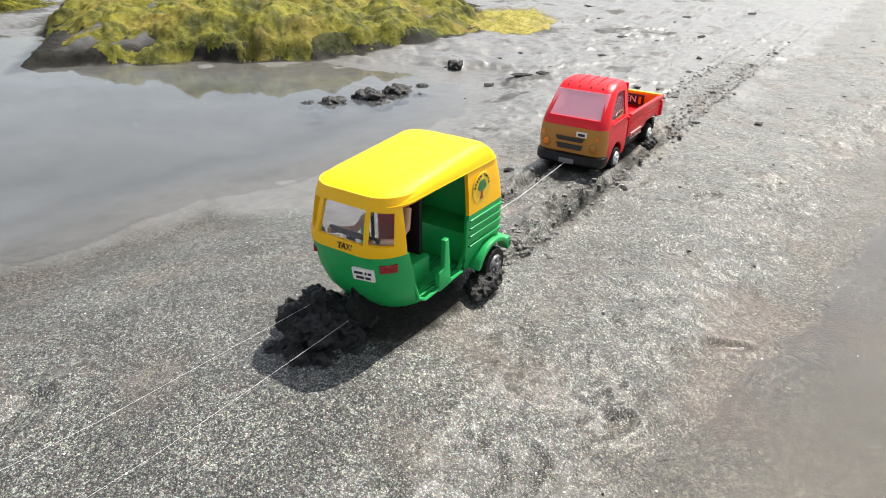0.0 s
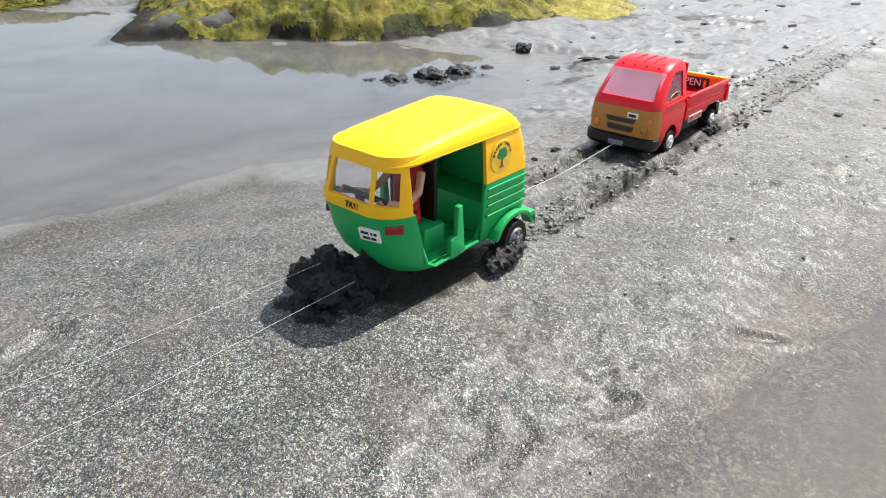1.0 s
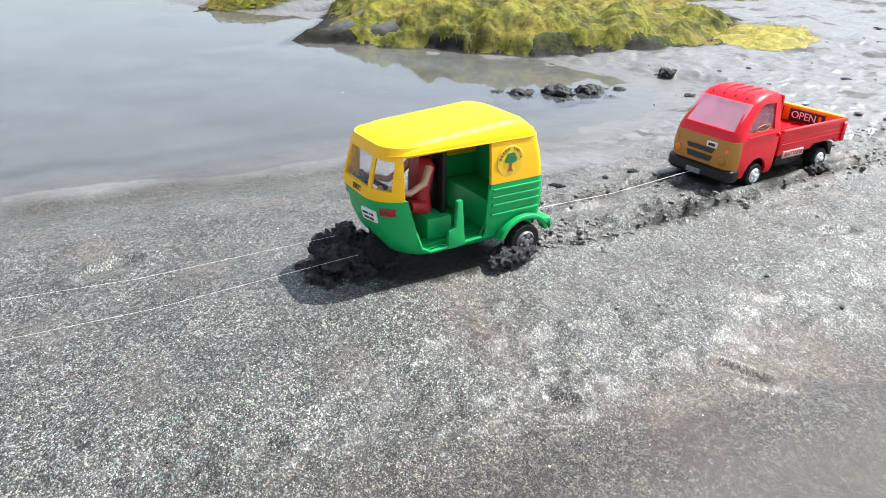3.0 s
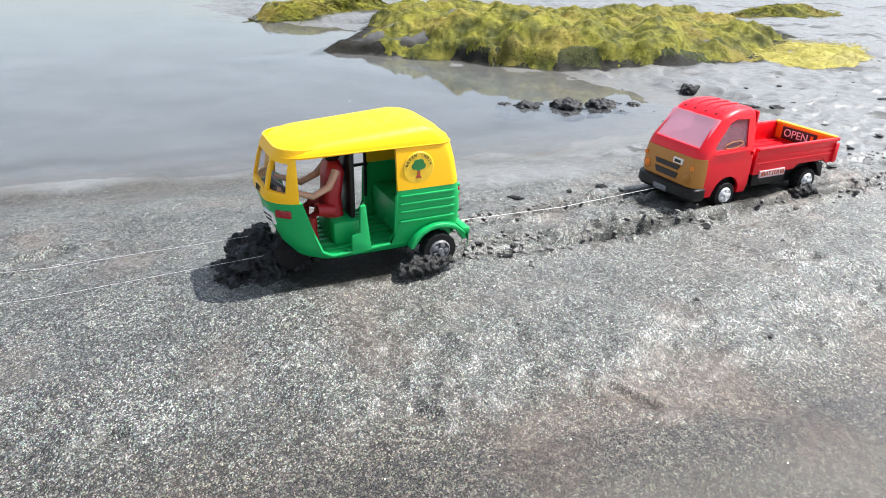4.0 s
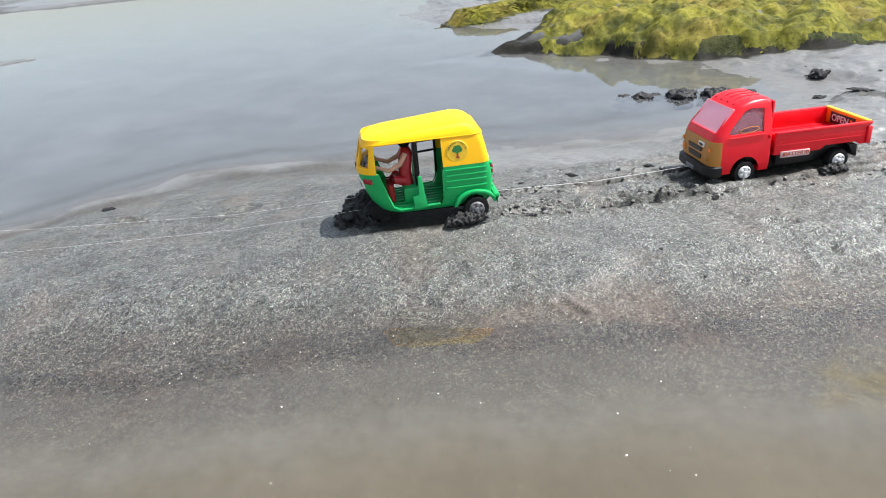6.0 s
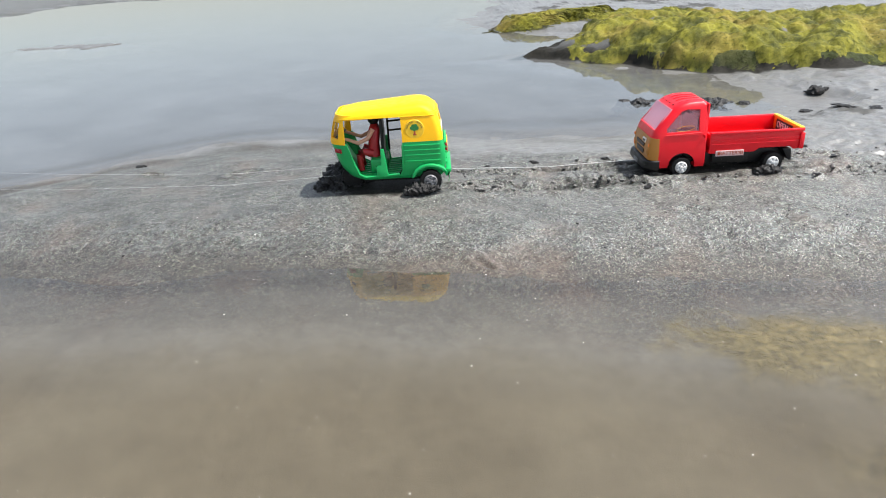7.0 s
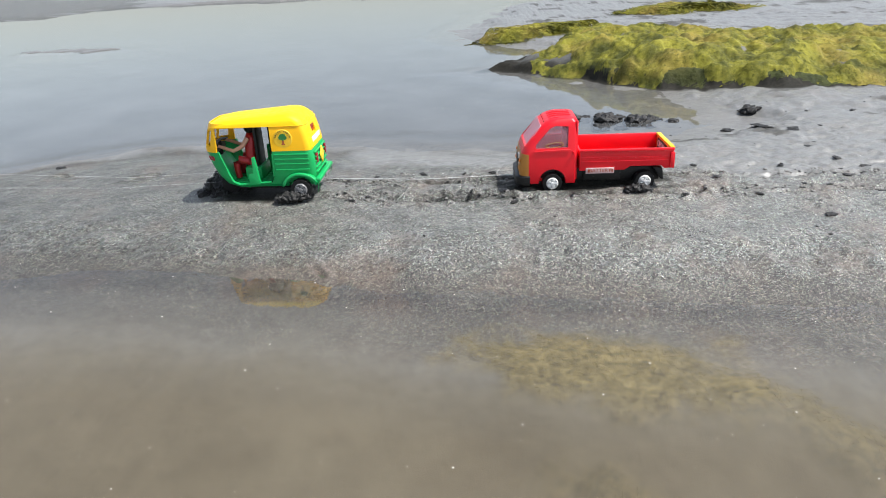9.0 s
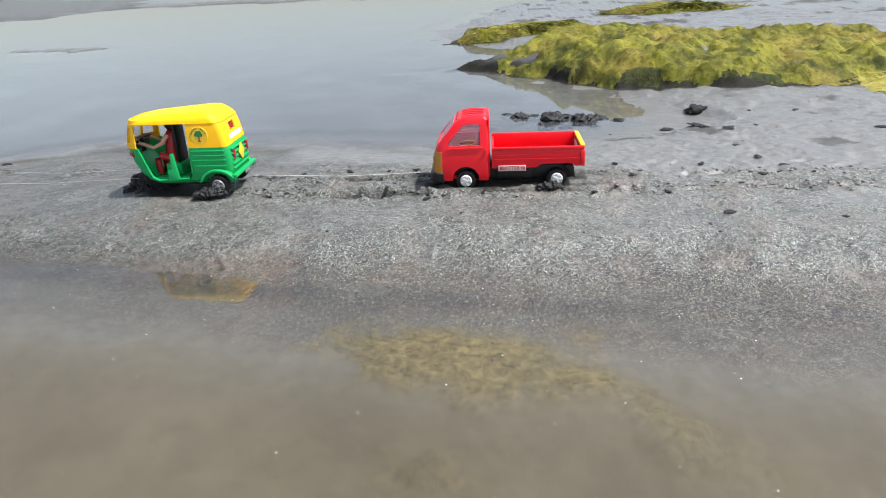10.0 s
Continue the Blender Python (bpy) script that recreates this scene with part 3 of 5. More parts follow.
def water(name, xs, ys, mat, label):
    """A level sheet that knows how deep it is."""
    X, Y = np.meshgrid(spaced(xs), spaced(ys))
    m, n = X.shape
    depth = np.clip((WATER - height(X, Y)[0]) / 0.2, 0, 1)
    i = (np.arange(m - 1)[:, None] * n + np.arange(n - 1)).ravel()
    me = bpy.data.meshes.new(name)
    me.from_pydata((np.stack([X, Y, 0 * X + WATER], -1).reshape(-1, 3) * U).tolist(), [], np.stack([i, i + 1, i + 1 + n, i + n], -1).tolist())
    at = me.attributes.new("depth", "FLOAT", "POINT")
    at.data.foreach_set("value", depth.ravel().astype(np.float32))
    me.materials.append(mat)
    return tagged(new(name, me), label, "water", kind="structure")


water("water_back", ((-300, -20, 20), (-20, 10, 0.12), (10, 200, 20)), ((-0.7, 9, 0.12), (9, 61, 2)), M_BACK_WATER, "still milky grey pool mirroring a pale sky")
water("water_front", ((-300, -20, 20), (-20, 10, 0.12), (10, 200, 20)), ((-200, -8, 12), (-8, -0.704, 0.12)), M_FRONT_WATER, "shallow clear water over brown silt")


# ---------------------------------------------------------------- toy auto rickshaw
def wheel(x, y, z, r, w, side, parent, hub_mat, label=""):
    """A toy wheel with its outer face towards side (-1 or 1) along y."""
    p = [(r * 0.55, 0, 0), (r * 0.93, 0, 0), (r, w * 0.15, 1), (r, w * 0.85, 1), (r * 0.93, w, 0), (r * 0.62, w, 0), (r * 0.58, w * 0.86, 0), (0.001, w * 0.84, 0)]
    seg = 56
    rings = []
    for k, o, tread in p:
        ring = []
        for q in range(seg):
            t, rr = 2 * math.pi * q / seg, k * (1 - 0.05 * tread * (q // 2 % 2))
            ring.append((x + rr * math.cos(t), y + side * (o - w), z + rr * math.sin(t)))
        rings.append(ring)
    bm = loft(rings)
    tyre = part("tyre", bm, M_TYRE, parent)
    hub = turned([(r * 0.60, side * -w * 0.25), (r * 0.60, side * 0.0), (r * 0.52, side * 0.012), (r * 0.44, side * -0.01), (r * 0.2, side * -0.005), (r * 0.17, side * 0.02), (0.001, side * 0.022)], x, y, z, 24)
    for a in range(5):
        t = 2 * math.pi * a / 5
        box(x + r * 0.34 * math.cos(t) - 0.014, x + r * 0.34 * math.cos(t) + 0.014, y - 0.012, y + 0.012, z + r * 0.34 * math.sin(t) - 0.014, z + r * 0.34 * math.sin(t) + 0.014, 0.004, hub)
    rim = part("rim", hub, hub_mat, tyre, label)
    rim.matrix_parent_inverse = Matrix()
    return tyre


def ring_levels(levels, grow=0.0):
    return [outline(xf - grow, xr + grow, w + grow, rf, rr, z) for z, xf, xr, w, rf, rr in levels]


def auto_rickshaw():
    car = thing("toy_auto_rickshaw", -3.23, -0.18, 0.03, "toy auto rickshaw in green and yellow plastic, nose in mud", "toy rickshaw", RICK_YAW)
    car.scale = (1, 0.9, 1)
    # lower body, green
    low = [(0.17, -0.30, 0.50, 0.24, 0.15, 0.05), (0.20, -0.36, 0.53, 0.27, 0.17, 0.06), (0.28, -0.425, 0.545, 0.29, 0.18, 0.06),
           (0.38, -0.47, 0.55, 0.30, 0.185, 0.06), (0.46, -0.488, 0.545, 0.302, 0.188, 0.06), (0.525, -0.508, 0.53, 0.305, 0.19, 0.06)]
    inner = [(z + (0.035 if i == 0 else 0), xf + 0.025, xr - 0.025, w - 0.025, rf - 0.02, max(rr - 0.02, 0.02)) for i, (z, xf, xr, w, rf, rr) in enumerate(low)]
    inner[-1] = (0.60, *inner[-1][1:])
    door_low = [(-0.37, 0.60), (0.163, 0.60), (0.155, 0.29), (0.125, 0.225), (-0.20, 0.205), (-0.255, 0.235)]
    body = carve(loft(ring_levels(low)), [loft(ring_levels(inner)), prism(door_low, -0.5, 0.5),
                 turned([(0.13, -0.12), (0.13, 0.12)], 0.40, -0.33, 0.17, 24), turned([(0.13, -0.12), (0.13, 0.12)], 0.40, 0.33, 0.17, 24)])
    part("lower_body", body, M_GREEN, car, "glossy green plastic lower body", 30)
    # raised ribs along the sides and round the tail
    for z in (0.49, 0.445, 0.40, 0.345):
        x0, x1 = 0.175, 0.50
        for s in (-1, 1):
            part("side_rib", box(x0, x1, s * 0.300 - 0.012, s * 0.300 + 0.012, z - 0.007, z + 0.007, 0.004), M_GREEN, car)
    for z in (0.49, 0.445, 0.40, 0.345, 0.30):
        part("tail_rib", box(0.54, 0.562, -0.24, 0.24, z - 0.007, z + 0.007, 0.004), M_GREEN, car)
    for s in (-1, 1):
        # fender arch
        pts = [(0.40 + 0.175 * math.cos(radians(a)), 0.175 + 0.14 * math.sin(radians(a))) for a in range(10, 171, 10)]
        pts = [(0.562, 0.205), (0.578, 0.215), (0.580, 0.24)] + pts + [(0.225, 0.19), (0.245, 0.19)]
        pts += [(0.40 + 0.145 * math.cos(radians(a)), 0.175 + 0.115 * math.sin(radians(a))) for a in range(160, 9, -10)]
        part("fender", prism(pts, s * 0.27, s * 0.345, 0.006), M_GREEN, car, "", 50)
        # door sill divider with its stub post
        pts = [(-0.095, 0.20), (-0.095, 0.305), (-0.05, 0.32), (-0.045, 0.465), (-0.015, 0.47), (0.008, 0.25), (0.018, 0.21)]
        part("door_post", prism(pts, s * 0.285 - 0.016, s * 0.285 + 0.016, 0.004), M_GREEN, car)
        # raised lip round the door opening
        lip = [(-0.365, -1, 0.525), (-0.255, -1, 0.237), (-0.20, -1, 0.207), (0.12, -1, 0.226), (0.152, -1, 0.29), (0.16, -1, 0.5)]
        part("door_lip", tube([(x, s * (0.296 if x > -0.1 else 0.285), z) for x, _, z in lip], 0.010, 6), M_GREEN, car)
    part("bumper", box(0.545, 0.595, -0.33, 0.33, 0.225, 0.262, 0.012), M_GREEN, car)
    part("floor_pan", box(-0.27, 0.50, -0.23, 0.23, 0.195, 0.212, 0.004), M_GREEN, car)
    for k in range(7):
        part("floor_ridge", box(-0.30, 0.20, -0.21 + 0.07 * k - 0.008, -0.21 + 0.07 * k + 0.008, 0.21, 0.222, 0.003), M_GREEN, car)
    part("driver_seat", box(-0.16, 0.0, -0.17, 0.17, 0.21, 0.345, 0.02), M_GREEN, car)
    part("rear_bench", box(0.20, 0.50, -0.27, 0.27, 0.21, 0.40, 0.02), M_GREEN, car)
    part("bench_back", box(0.40, 0.47, -0.26, 0.26, 0.38, 0.66, 0.02), M_GREEN, car)
    part("foot_board", prism([(-0.425, 0.44), (-0.40, 0.45), (-0.27, 0.22), (-0.29, 0.21)], -0.15, 0.15, 0.005), M_GREEN, car)

    # upper body, yellow, with openings
    up = [(0.525, -0.510, 0.532, 0.306, 0.19, 0.06), (0.55, -0.513, 0.530, 0.305, 0.19, 0.06), (0.66, -0.485, 0.512, 0.297, 0.175, 0.06), (0.75, -0.456, 0.49, 0.288, 0.16, 0.07), (0.79, -0.440, 0.475, 0.28, 0.16, 0.08)]
    inn = [(z + (-0.05 if i == 0 else 0.05 if i == 4 else 0), xf + 0.022, xr - 0.022, w - 0.022, max(rf - 0.02, 0.02), 0.04) for i, (z, xf, xr, w, rf, rr) in enumerate(up)]
    door_up = [(-0.362, 0.45), (0.163, 0.45), (0.158, 0.755), (-0.36, 0.745)]
    # corner quarter lights and the middle windscreen
    mid = loft([[(-0.75, y, z) for y, z in ((-0.148, 0.580), (0.148, 0.580), (0.134, 0.735), (-0.134, 0.735))], [(-0.38, y, z) for y, z in ((-0.148, 0.580), (0.148, 0.580), (0.134, 0.735), (-0.134, 0.735))]])
    quarters = []
    for s in (-1, 1):
        a, b = Vector((-0.492, s * 0.172, 0)), Vector((-0.412, s * 0.262, 0))
        d = Vector((b.y - a.y, -(b.x - a.x), 0)).normalized()
        ring = [a + Vector((0, 0, 0.582)), b + Vector((0, 0, 0.575)), b + Vector((0.01, 0, 0.725)), a + Vector((0.025, 0, 0.732))]
        quarters.append(loft([[tuple(p + d * 0.12) for p in ring], [tuple(p - d * 0.12) for p in ring]]))
    tail = box(0.3, 0.7, -0.07, 0.07, 0.64, 0.715)
    upper = carve(loft(ring_levels(up)), [loft(ring_levels(inn)), prism(door_up, -0.5, 0.5), mid, *quarters, tail])
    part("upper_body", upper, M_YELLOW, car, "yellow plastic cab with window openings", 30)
    # panes
    part("windscreen", prism([(-0.495, 0.57), (-0.488, 0.57), (-0.448, 0.745), (-0.455, 0.745)], -0.158, 0.158), M_CLEAR, car, "clear plastic windscreen").visible_shadow = False
    for s in (-1, 1):
        bm = bmesh.new()
        vs = [bm.verts.new(p) for p in ((-0.474, s * 0.160, 0.565), (-0.402, s * 0.254, 0.565), (-0.382, s * 0.244, 0.74), (-0.440, s * 0.156, 0.745))]
        bm.faces.new(vs)
        bmesh.ops.solidify(bm, geom=bm.faces[:], thickness=0.006)
        part("quarter_pane", bm, M_CLEAR, car, "clear plastic pane").visible_shadow = False
    part("rear_pane", box(0.488, 0.498, -0.075, 0.075, 0.635, 0.72, 0.002), M_LAMP, car, "dull red rear window")

    # roof
    roof = [(0.752, -0.450, 0.493, 0.2895, 0.16, 0.08), (0.772, -0.447, 0.479, 0.289, 0.16, 0.09), (0.795, -0.432, 0.447, 0.281, 0.155, 0.10),
            (0.813, -0.41, 0.42, 0.262, 0.17, 0.12), (0.823, -0.36, 0.37, 0.215, 0.14, 0.12), (0.827, -0.26, 0.30, 0.14, 0.09, 0.1)]
    # the roof rises towards the tail, and its edge follows the door
    rings = [[(x, y, z + (0.08 * (x + 0.15) - 0.9 * max(0.0, x - 0.26) ** 2) * min(1.0, (z - 0.752) / 0.05) - 0.008 * max(0.0, -x - 0.30) / 0.2) for x, y, z in r] for r in ring_levels(roof)]
    part("roof", loft(rings), M_ROOF_LIT, car, "yellow plastic roof with sunlight painted into its colour", 60)
    part("roof_rim", tube([(x, y, z + 0.004) for x, y, z in rings[0] + rings[0][:1]], 0.004, 6), M_YELLOW, car)

    # tree emblem on both flanks
    for s in (-1, 1):
        y0 = s * 0.3005
        disc = turned([(0.001, -0.004), (0.084, -0.004), (0.088, 0.0), (0.084, 0.004), (0.001, 0.004)], 0.281, y0, 0.64, 36)
        emblem = part("emblem", disc, M_CREAM, car, "pale yellow round emblem with a tree")
        crown = bmesh.new()
        for dx, dz, r in ((0, 0.018, 0.024), (-0.021, 0.006, 0.019), (0.021, 0.006, 0.019), (-0.011, 0.023, 0.018), (0.011, 0.025, 0.018), (0, 0.001, 0.021)):
            turned([(0.001, -0.003), (r, -0.003), (r, 0.003), (0.001, 0.003)], 0.281 + dx, y0 + s * (0.004 + 0.0008 * r * 30), 0.645 + dz, 16, crown)
        part("tree_crown", crown, M_TREE, emblem)
        trunk = prism([(0.275, 0.65), (0.287, 0.65), (0.289, 0.60), (0.300, 0.585), (0.262, 0.585), (0.273, 0.60)], y0 + s * 0.002, y0 + s * 0.007)
        part("tree_trunk", trunk, M_TRUNK, emblem)
        letters = []
        for i, ch in enumerate("GREEN INDIA"):
            a = radians(165 - 15 * i)
            fwd = 1 if s < 0 else -1
            letters.append((ch, 0.020, facing(0.281 + fwd * 0.070 * math.cos(a), y0 + s * 0.005, 0.64 + 0.070 * math.sin(a), (fwd * math.sin(a), 0, -math.cos(a)), (fwd * math.cos(a), 0, math.sin(a)))))
        lettering("emblem_lettering", letters, M_INK, emblem, "", 0.002, 0.0)

    # lamps, plates, lettering on the nose
    for s in (-1, 1):
        bm = box(-0.044, 0.044, -0.010, 0.010, -0.021, 0.021, 0.006)
        bm.transform(Matrix.Translation((-0.434, s * 0.246, 0.465)) @ Matrix.Rotation(radians(s * 45), 4, "Z") @ Matrix.Rotation(radians(0), 4, "X"))
        part("front_lamp", bm, M_LAMP, car, "dark red front lamp")
        bm = box(-0.01, 0.012, -0.022, 0.022, -0.045, 0.045, 0.006)
        bm.transform(Matrix.Translation((0.556, s * 0.20, 0.43)))
        part("tail_lamp", bm, M_LAMP, car, "dark red tail lamp")
    plate = box(-0.006, 0.010, -0.060, 0.060, -0.034, 0.034, 0.003)
    pm = Matrix.Translation((-0.484, -0.128, 0.425)) @ Matrix.Rotation(radians(12), 4, "Z") @ Matrix.Rotation(radians(-15), 4, "Y")
    plate.transform(pm)
    plate = part("number_plate", plate, M_PAPER, car, "white number plate with dark bars")
    bars = bmesh.new()
    for z, spans in ((0.014, ((-0.048, -0.03), (-0.022, -0.012), (0.0, 0.046))), (-0.014, ((-0.04, -0.012), (-0.004, 0.04)))):
        for a, b in spans:
            bars = box(-0.008, -0.004, a, b, z - 0.007, z + 0.007, 0, bars)
    bars.transform(pm)
    part("plate_bar", bars, M_INK, plate)
    lettering("taxi_lettering", [("TAXI", 0.040, facing(-0.513, -0.04, 0.556, (0.10, -1, 0), (0.15, 0, 1)))], M_INK, car, "dark TAXI lettering", 0.003)
    rear = box(-0.004, 0.006, -0.06, 0.06, -0.06, 0.06, 0.003)
    rear.transform(Matrix.Translation((0.566, 0.0, 0.42)) @ Matrix.Rotation(radians(45), 4, "X"))
    part("rear_sign", rear, M_CREAM, car, "pale diamond sticker")
    part("rear_strip", box(0.512, 0.527, -0.15, 0.19, 0.565, 0.615, 0.003), M_PAPER, car, "white sticker strip with faded writing")
    part("rear_plate", box(0.588, 0.598, -0.06, 0.06, 0.20, 0.235, 0.003), M_HUB, car, "small grey plate")

    # cab fittings
    part("handlebar", tube([(-0.40, -0.16, 0.565), (-0.43, -0.06, 0.58), (-0.43, 0.06, 0.58), (-0.40, 0.16, 0.565)], 0.014, 8), M_BLACK, car, "black handlebar")
    part("steering_column", tube([(-0.43, 0, 0.57), (-0.41, 0, 0.24)], 0.022, 8), M_BLACK, car)
    part("dashboard", box(-0.48, -0.42, -0.17, 0.17, 0.48, 0.54, 0.015), M_BLACK, car)
    part("partition", box(-0.05, -0.02, -0.13, 0.10, 0.34, 0.74, 0.012), M_BLACK, car, "black seat partition")
    for y in (0.25, ):
        for z in (0.53, 0.62):
            part("guard_rail", tube([(0.0, y, z - 0.01), (0.17, y, z)], 0.010, 6), M_BLACK, car)
        for x in (0.0, 0.155):
            part("guard_post", tube([(x, y, 0.33), (x, y, 0.75)], 0.011, 6), M_BLACK, car)
    # wheels
    for s in (-1, 1):
        wheel(0.40, s * 0.345, 0.155, 0.103, 0.08, s, car, M_HUB, "grey hub")
    part("axle", tube([(0.40, -0.3, 0.155), (0.40, 0.3, 0.155)], 0.02, 8), M_BLACK, car)
    wheel(-0.36, 0.045, 0.155, 0.103, 0.08, 1, car, M_HUB, "grey hub")
    part("front_fork", tube([(-0.36, 0.0, 0.135), (-0.33, 0, 0.28)], 0.03, 8), M_BLACK, car)
    part("underframe", box(-0.24, 0.46, -0.17, 0.17, 0.13, 0.175, 0.01), M_BLACK, car)
    # doll at the handlebar: one plain mesh
    bm = loft([outline(-0.15, -0.03, 0.085, 0.05, 0.05, 0.345), outline(-0.14, -0.04, 0.075, 0.045, 0.045, 0.45), outline(-0.125, -0.02, 0.092, 0.045, 0.045, 0.60), outline(-0.105, -0.04, 0.05, 0.03, 0.03, 0.65)])
    for s in (-1, 1):
        tube([(-0.10, s * 0.07, 0.38), (-0.19, s * 0.085, 0.405), (-0.225, s * 0.085, 0.37), (-0.225, s * 0.085, 0.30), (-0.215, s * 0.085, 0.225)], 0.038, 10, bm, 0.75)
    cloth_faces = len(bm.faces)
    for s in (-1, 1):
        tube([(-0.08, s * 0.10, 0.615), (-0.13, s * 0.135, 0.54), (-0.22, s * 0.14, 0.50), (-0.31, s * 0.14, 0.535), (-0.40, s * 0.14, 0.565)], 0.023, 10, bm, 0.6)
    rings = [[(-0.075 + r * 0.9 * math.cos(t), r * math.sin(t), z) for t in (2 * math.pi * k / 14 for k in range(14))] for r, z in ((0.03, 0.63), (0.035, 0.65), (0.058, 0.675), (0.065, 0.715), (0.058, 0.755), (0.03, 0.78))]
    loft(rings, bm)
    bm.faces.ensure_lookup_table()
    # arms tan; head black, the shade under the roof painted into it
    for f in bm.faces[cloth_faces:]:
        f.material_index = 2 if f.calc_center_median().z > 0.66 else 1
    me = mesh_from("toy_doll", bm, [M_CLOTH, M_SKIN, M_BLACK], 60)
    doll = tagged(new("toy_doll", me), "seated plastic doll in red at the handlebar", "doll")
    doll.matrix_basis = car.matrix_basis @ Matrix.Translation((-0.035 * U, 0, 0))
    return car


# ---------------------------------------------------------------- toy pickup truck
def pickup_truck():
    car = thing("toy_pickup_truck", 0, 0, 0, "toy pickup truck in red plastic with open cargo bed", "toy truck")
    # cab: rings from sill to roof
    def ring(z, xf, xr, w, rf, rr):
        return outline(xf, xr, w, rf, rr, z)
    cab = [(0.115, -0.735, -0.225, 0.275, 0.07, 0.02), (0.17, -0.75, -0.225, 0.288, 0.08, 0.02), (0.30, -0.752, -0.225, 0.292, 0.08, 0.02), (0.42, -0.735, -0.225, 0.288, 0.08, 0.02),
           (0.47, -0.715, -0.225, 0.280, 0.08, 0.02), (0.56, -0.645, -0.225, 0.262, 0.075, 0.02), (0.66, -0.56, -0.225, 0.246, 0.07, 0.025), (0.695, -0.515, -0.228, 0.238, 0.07, 0.03), (0.72, -0.45, -0.24, 0.215, 0.07, 0.04), (0.727, -0.40, -0.26, 0.18, 0.06, 0.05)]
    inn = [(z + (0.03 if i == 0 else 0), xf + 0.022, xr - 0.02, w - 0.02, rf - 0.015, 0.015) for i, (z, xf, xr, w, rf, rr) in enumerate(cab[:-2])]
    screen = loft([[(-0.95, y, z + 0.0) for y, z in ((-0.222, 0.475), (0.222, 0.475), (0.195, 0.655), (-0.195, 0.655))], [(-0.50, y, z) for y, z in ((-0.222, 0.475), (0.222, 0.475), (0.195, 0.655), (-0.195, 0.655))]])
    window = [(-0.60, 0.455), (-0.305, 0.462), (-0.302, 0.655), (-0.42, 0.662), (-0.475, 0.64), (-0.61, 0.487)]
    arch = lambda s: turned([(0.128, -0.10), (0.128, 0.10)], -0.447, s * 0.30, 0.13, 28)
    body = carve(loft([ring(*c) for c in cab]), [loft([ring(*c) for c in inn]), screen, prism(window, -0.5, 0.5, 0.0), arch(-1), arch(1)])
    cabin = part("cab", body, M_RED, car, "glossy red plastic cab", 30)
    part("windscreen", prism([(-0.706, 0.466), (-0.698, 0.466), (-0.553, 0.662), (-0.561, 0.662)], -0.228, 0.228), M_PINK, car, "pinkish see-through windscreen").visible_shadow = False
    for s in (-1, 1):
        bm = bmesh.new()
        vs = [bm.verts.new(p) for p in [(x, s * (0.272 - (z - 0.455) * 0.17), z) for x, z in window]]
        bm.faces.new(vs)
        bmesh.ops.solidify(bm, geom=bm.faces[:], thickness=0.006)
        pane = part("side_pane", bm, M_SIDE, car, "pinkish see-through side window")
        pane.visible_shadow = False
        # gilt scroll sticker along the bottom of the pane
        loop = [(-0.43 + 0.085 * math.cos(t), s * (0.278 - (0.03 + 0.022 * math.sin(t)) * 0.17), 0.487 + 0.022 * math.sin(t) + 0.10 * 0.085 * math.cos(t)) for t in [2 * math.pi * k / 20 for k in range(21)]]
        part("scroll_sticker", tube(loop, 0.0032, 5), M_GOLD, car, "gilt scroll sticker")
        part("door_line", tube([(-0.615, s * 0.2925, 0.435), (-0.30, s * 0.2925, 0.448), (-0.285, s * 0.2925, 0.44)], 0.005, 5), M_RED, car)
        part("door_handle", box(-0.262, -0.245, s * 0.296 - 0.012, s * 0.296 + 0.012, 0.40, 0.43, 0.004), M_RED, car)
        # headlamps
        lamp = loft([[(-0.757 + o, s * 0.205 + r * 0.042 * math.cos(t), 0.262 + r * 0.046 * math.sin(t)) for t in (2 * math.pi * k / 20 for k in range(20))] for r, o in ((1, 0.02), (1, -0.002), (0.8, -0.006), (0.7, 0.0), (0.02, 0.002))])
        lamp = part("headlamp", lamp, M_GOLD, car, "round ochre headlamp")
        bulb = loft([[(-0.764, s * 0.205 + r * 0.028 * math.cos(t), 0.262 + r * 0.030 * math.sin(t)) for t in (2 * math.pi * k / 16 for k in range(16))] if r > 0.5 else [(-0.772, s * 0.205 + r * 0.028 * math.cos(t), 0.262 + r * 0.030 * math.sin(t)) for t in (2 * math.pi * k / 16 for k in range(16))] for r in (1, 0.3)])
        part("lens", bulb, M_GOLD if s < 0 else M_ORANGE, lamp)
        ind = turned([(0.001, -0.004), (0.016, -0.004), (0.016, 0.004), (0.001, 0.004)], 0, 0, 0, 12)
        ind.transform(Matrix.Translation((-0.757, s * 0.235, 0.335)) @ Matrix.Rotation(radians(90), 4, "Z"))
        part("indicator", ind, M_ORANGE, car)
    # ochre printed nose band, grille and bumper
    band = loft([outline(-0.7575, -0.60, 0.2905, 0.085, 0.02, 0.185), outline(-0.760, -0.60, 0.296, 0.085, 0.02, 0.30), outline(-0.744, -0.60, 0.291, 0.085, 0.02, 0.405)])
    band = carve(band, [box(-0.672, 0, -0.5, 0.5, 0, 1), ])
    part("nose_band", band, M_GOLD, car, "ochre printed nose panel", 30)
    for z0, z1, w in ((0.292, 0.325, 0.125), (0.225, 0.268, 0.115)):
        pts = [(-w, z1), (w, z1), (w * 0.86, z0), (-w * 0.86, z0)]
        bm = loft([[(-0.768, y, z) for y, z in pts], [(-0.745, y, z) for y, z in pts]])
        part("grille_slot", bm, M_INK, car, "dark grille slot")
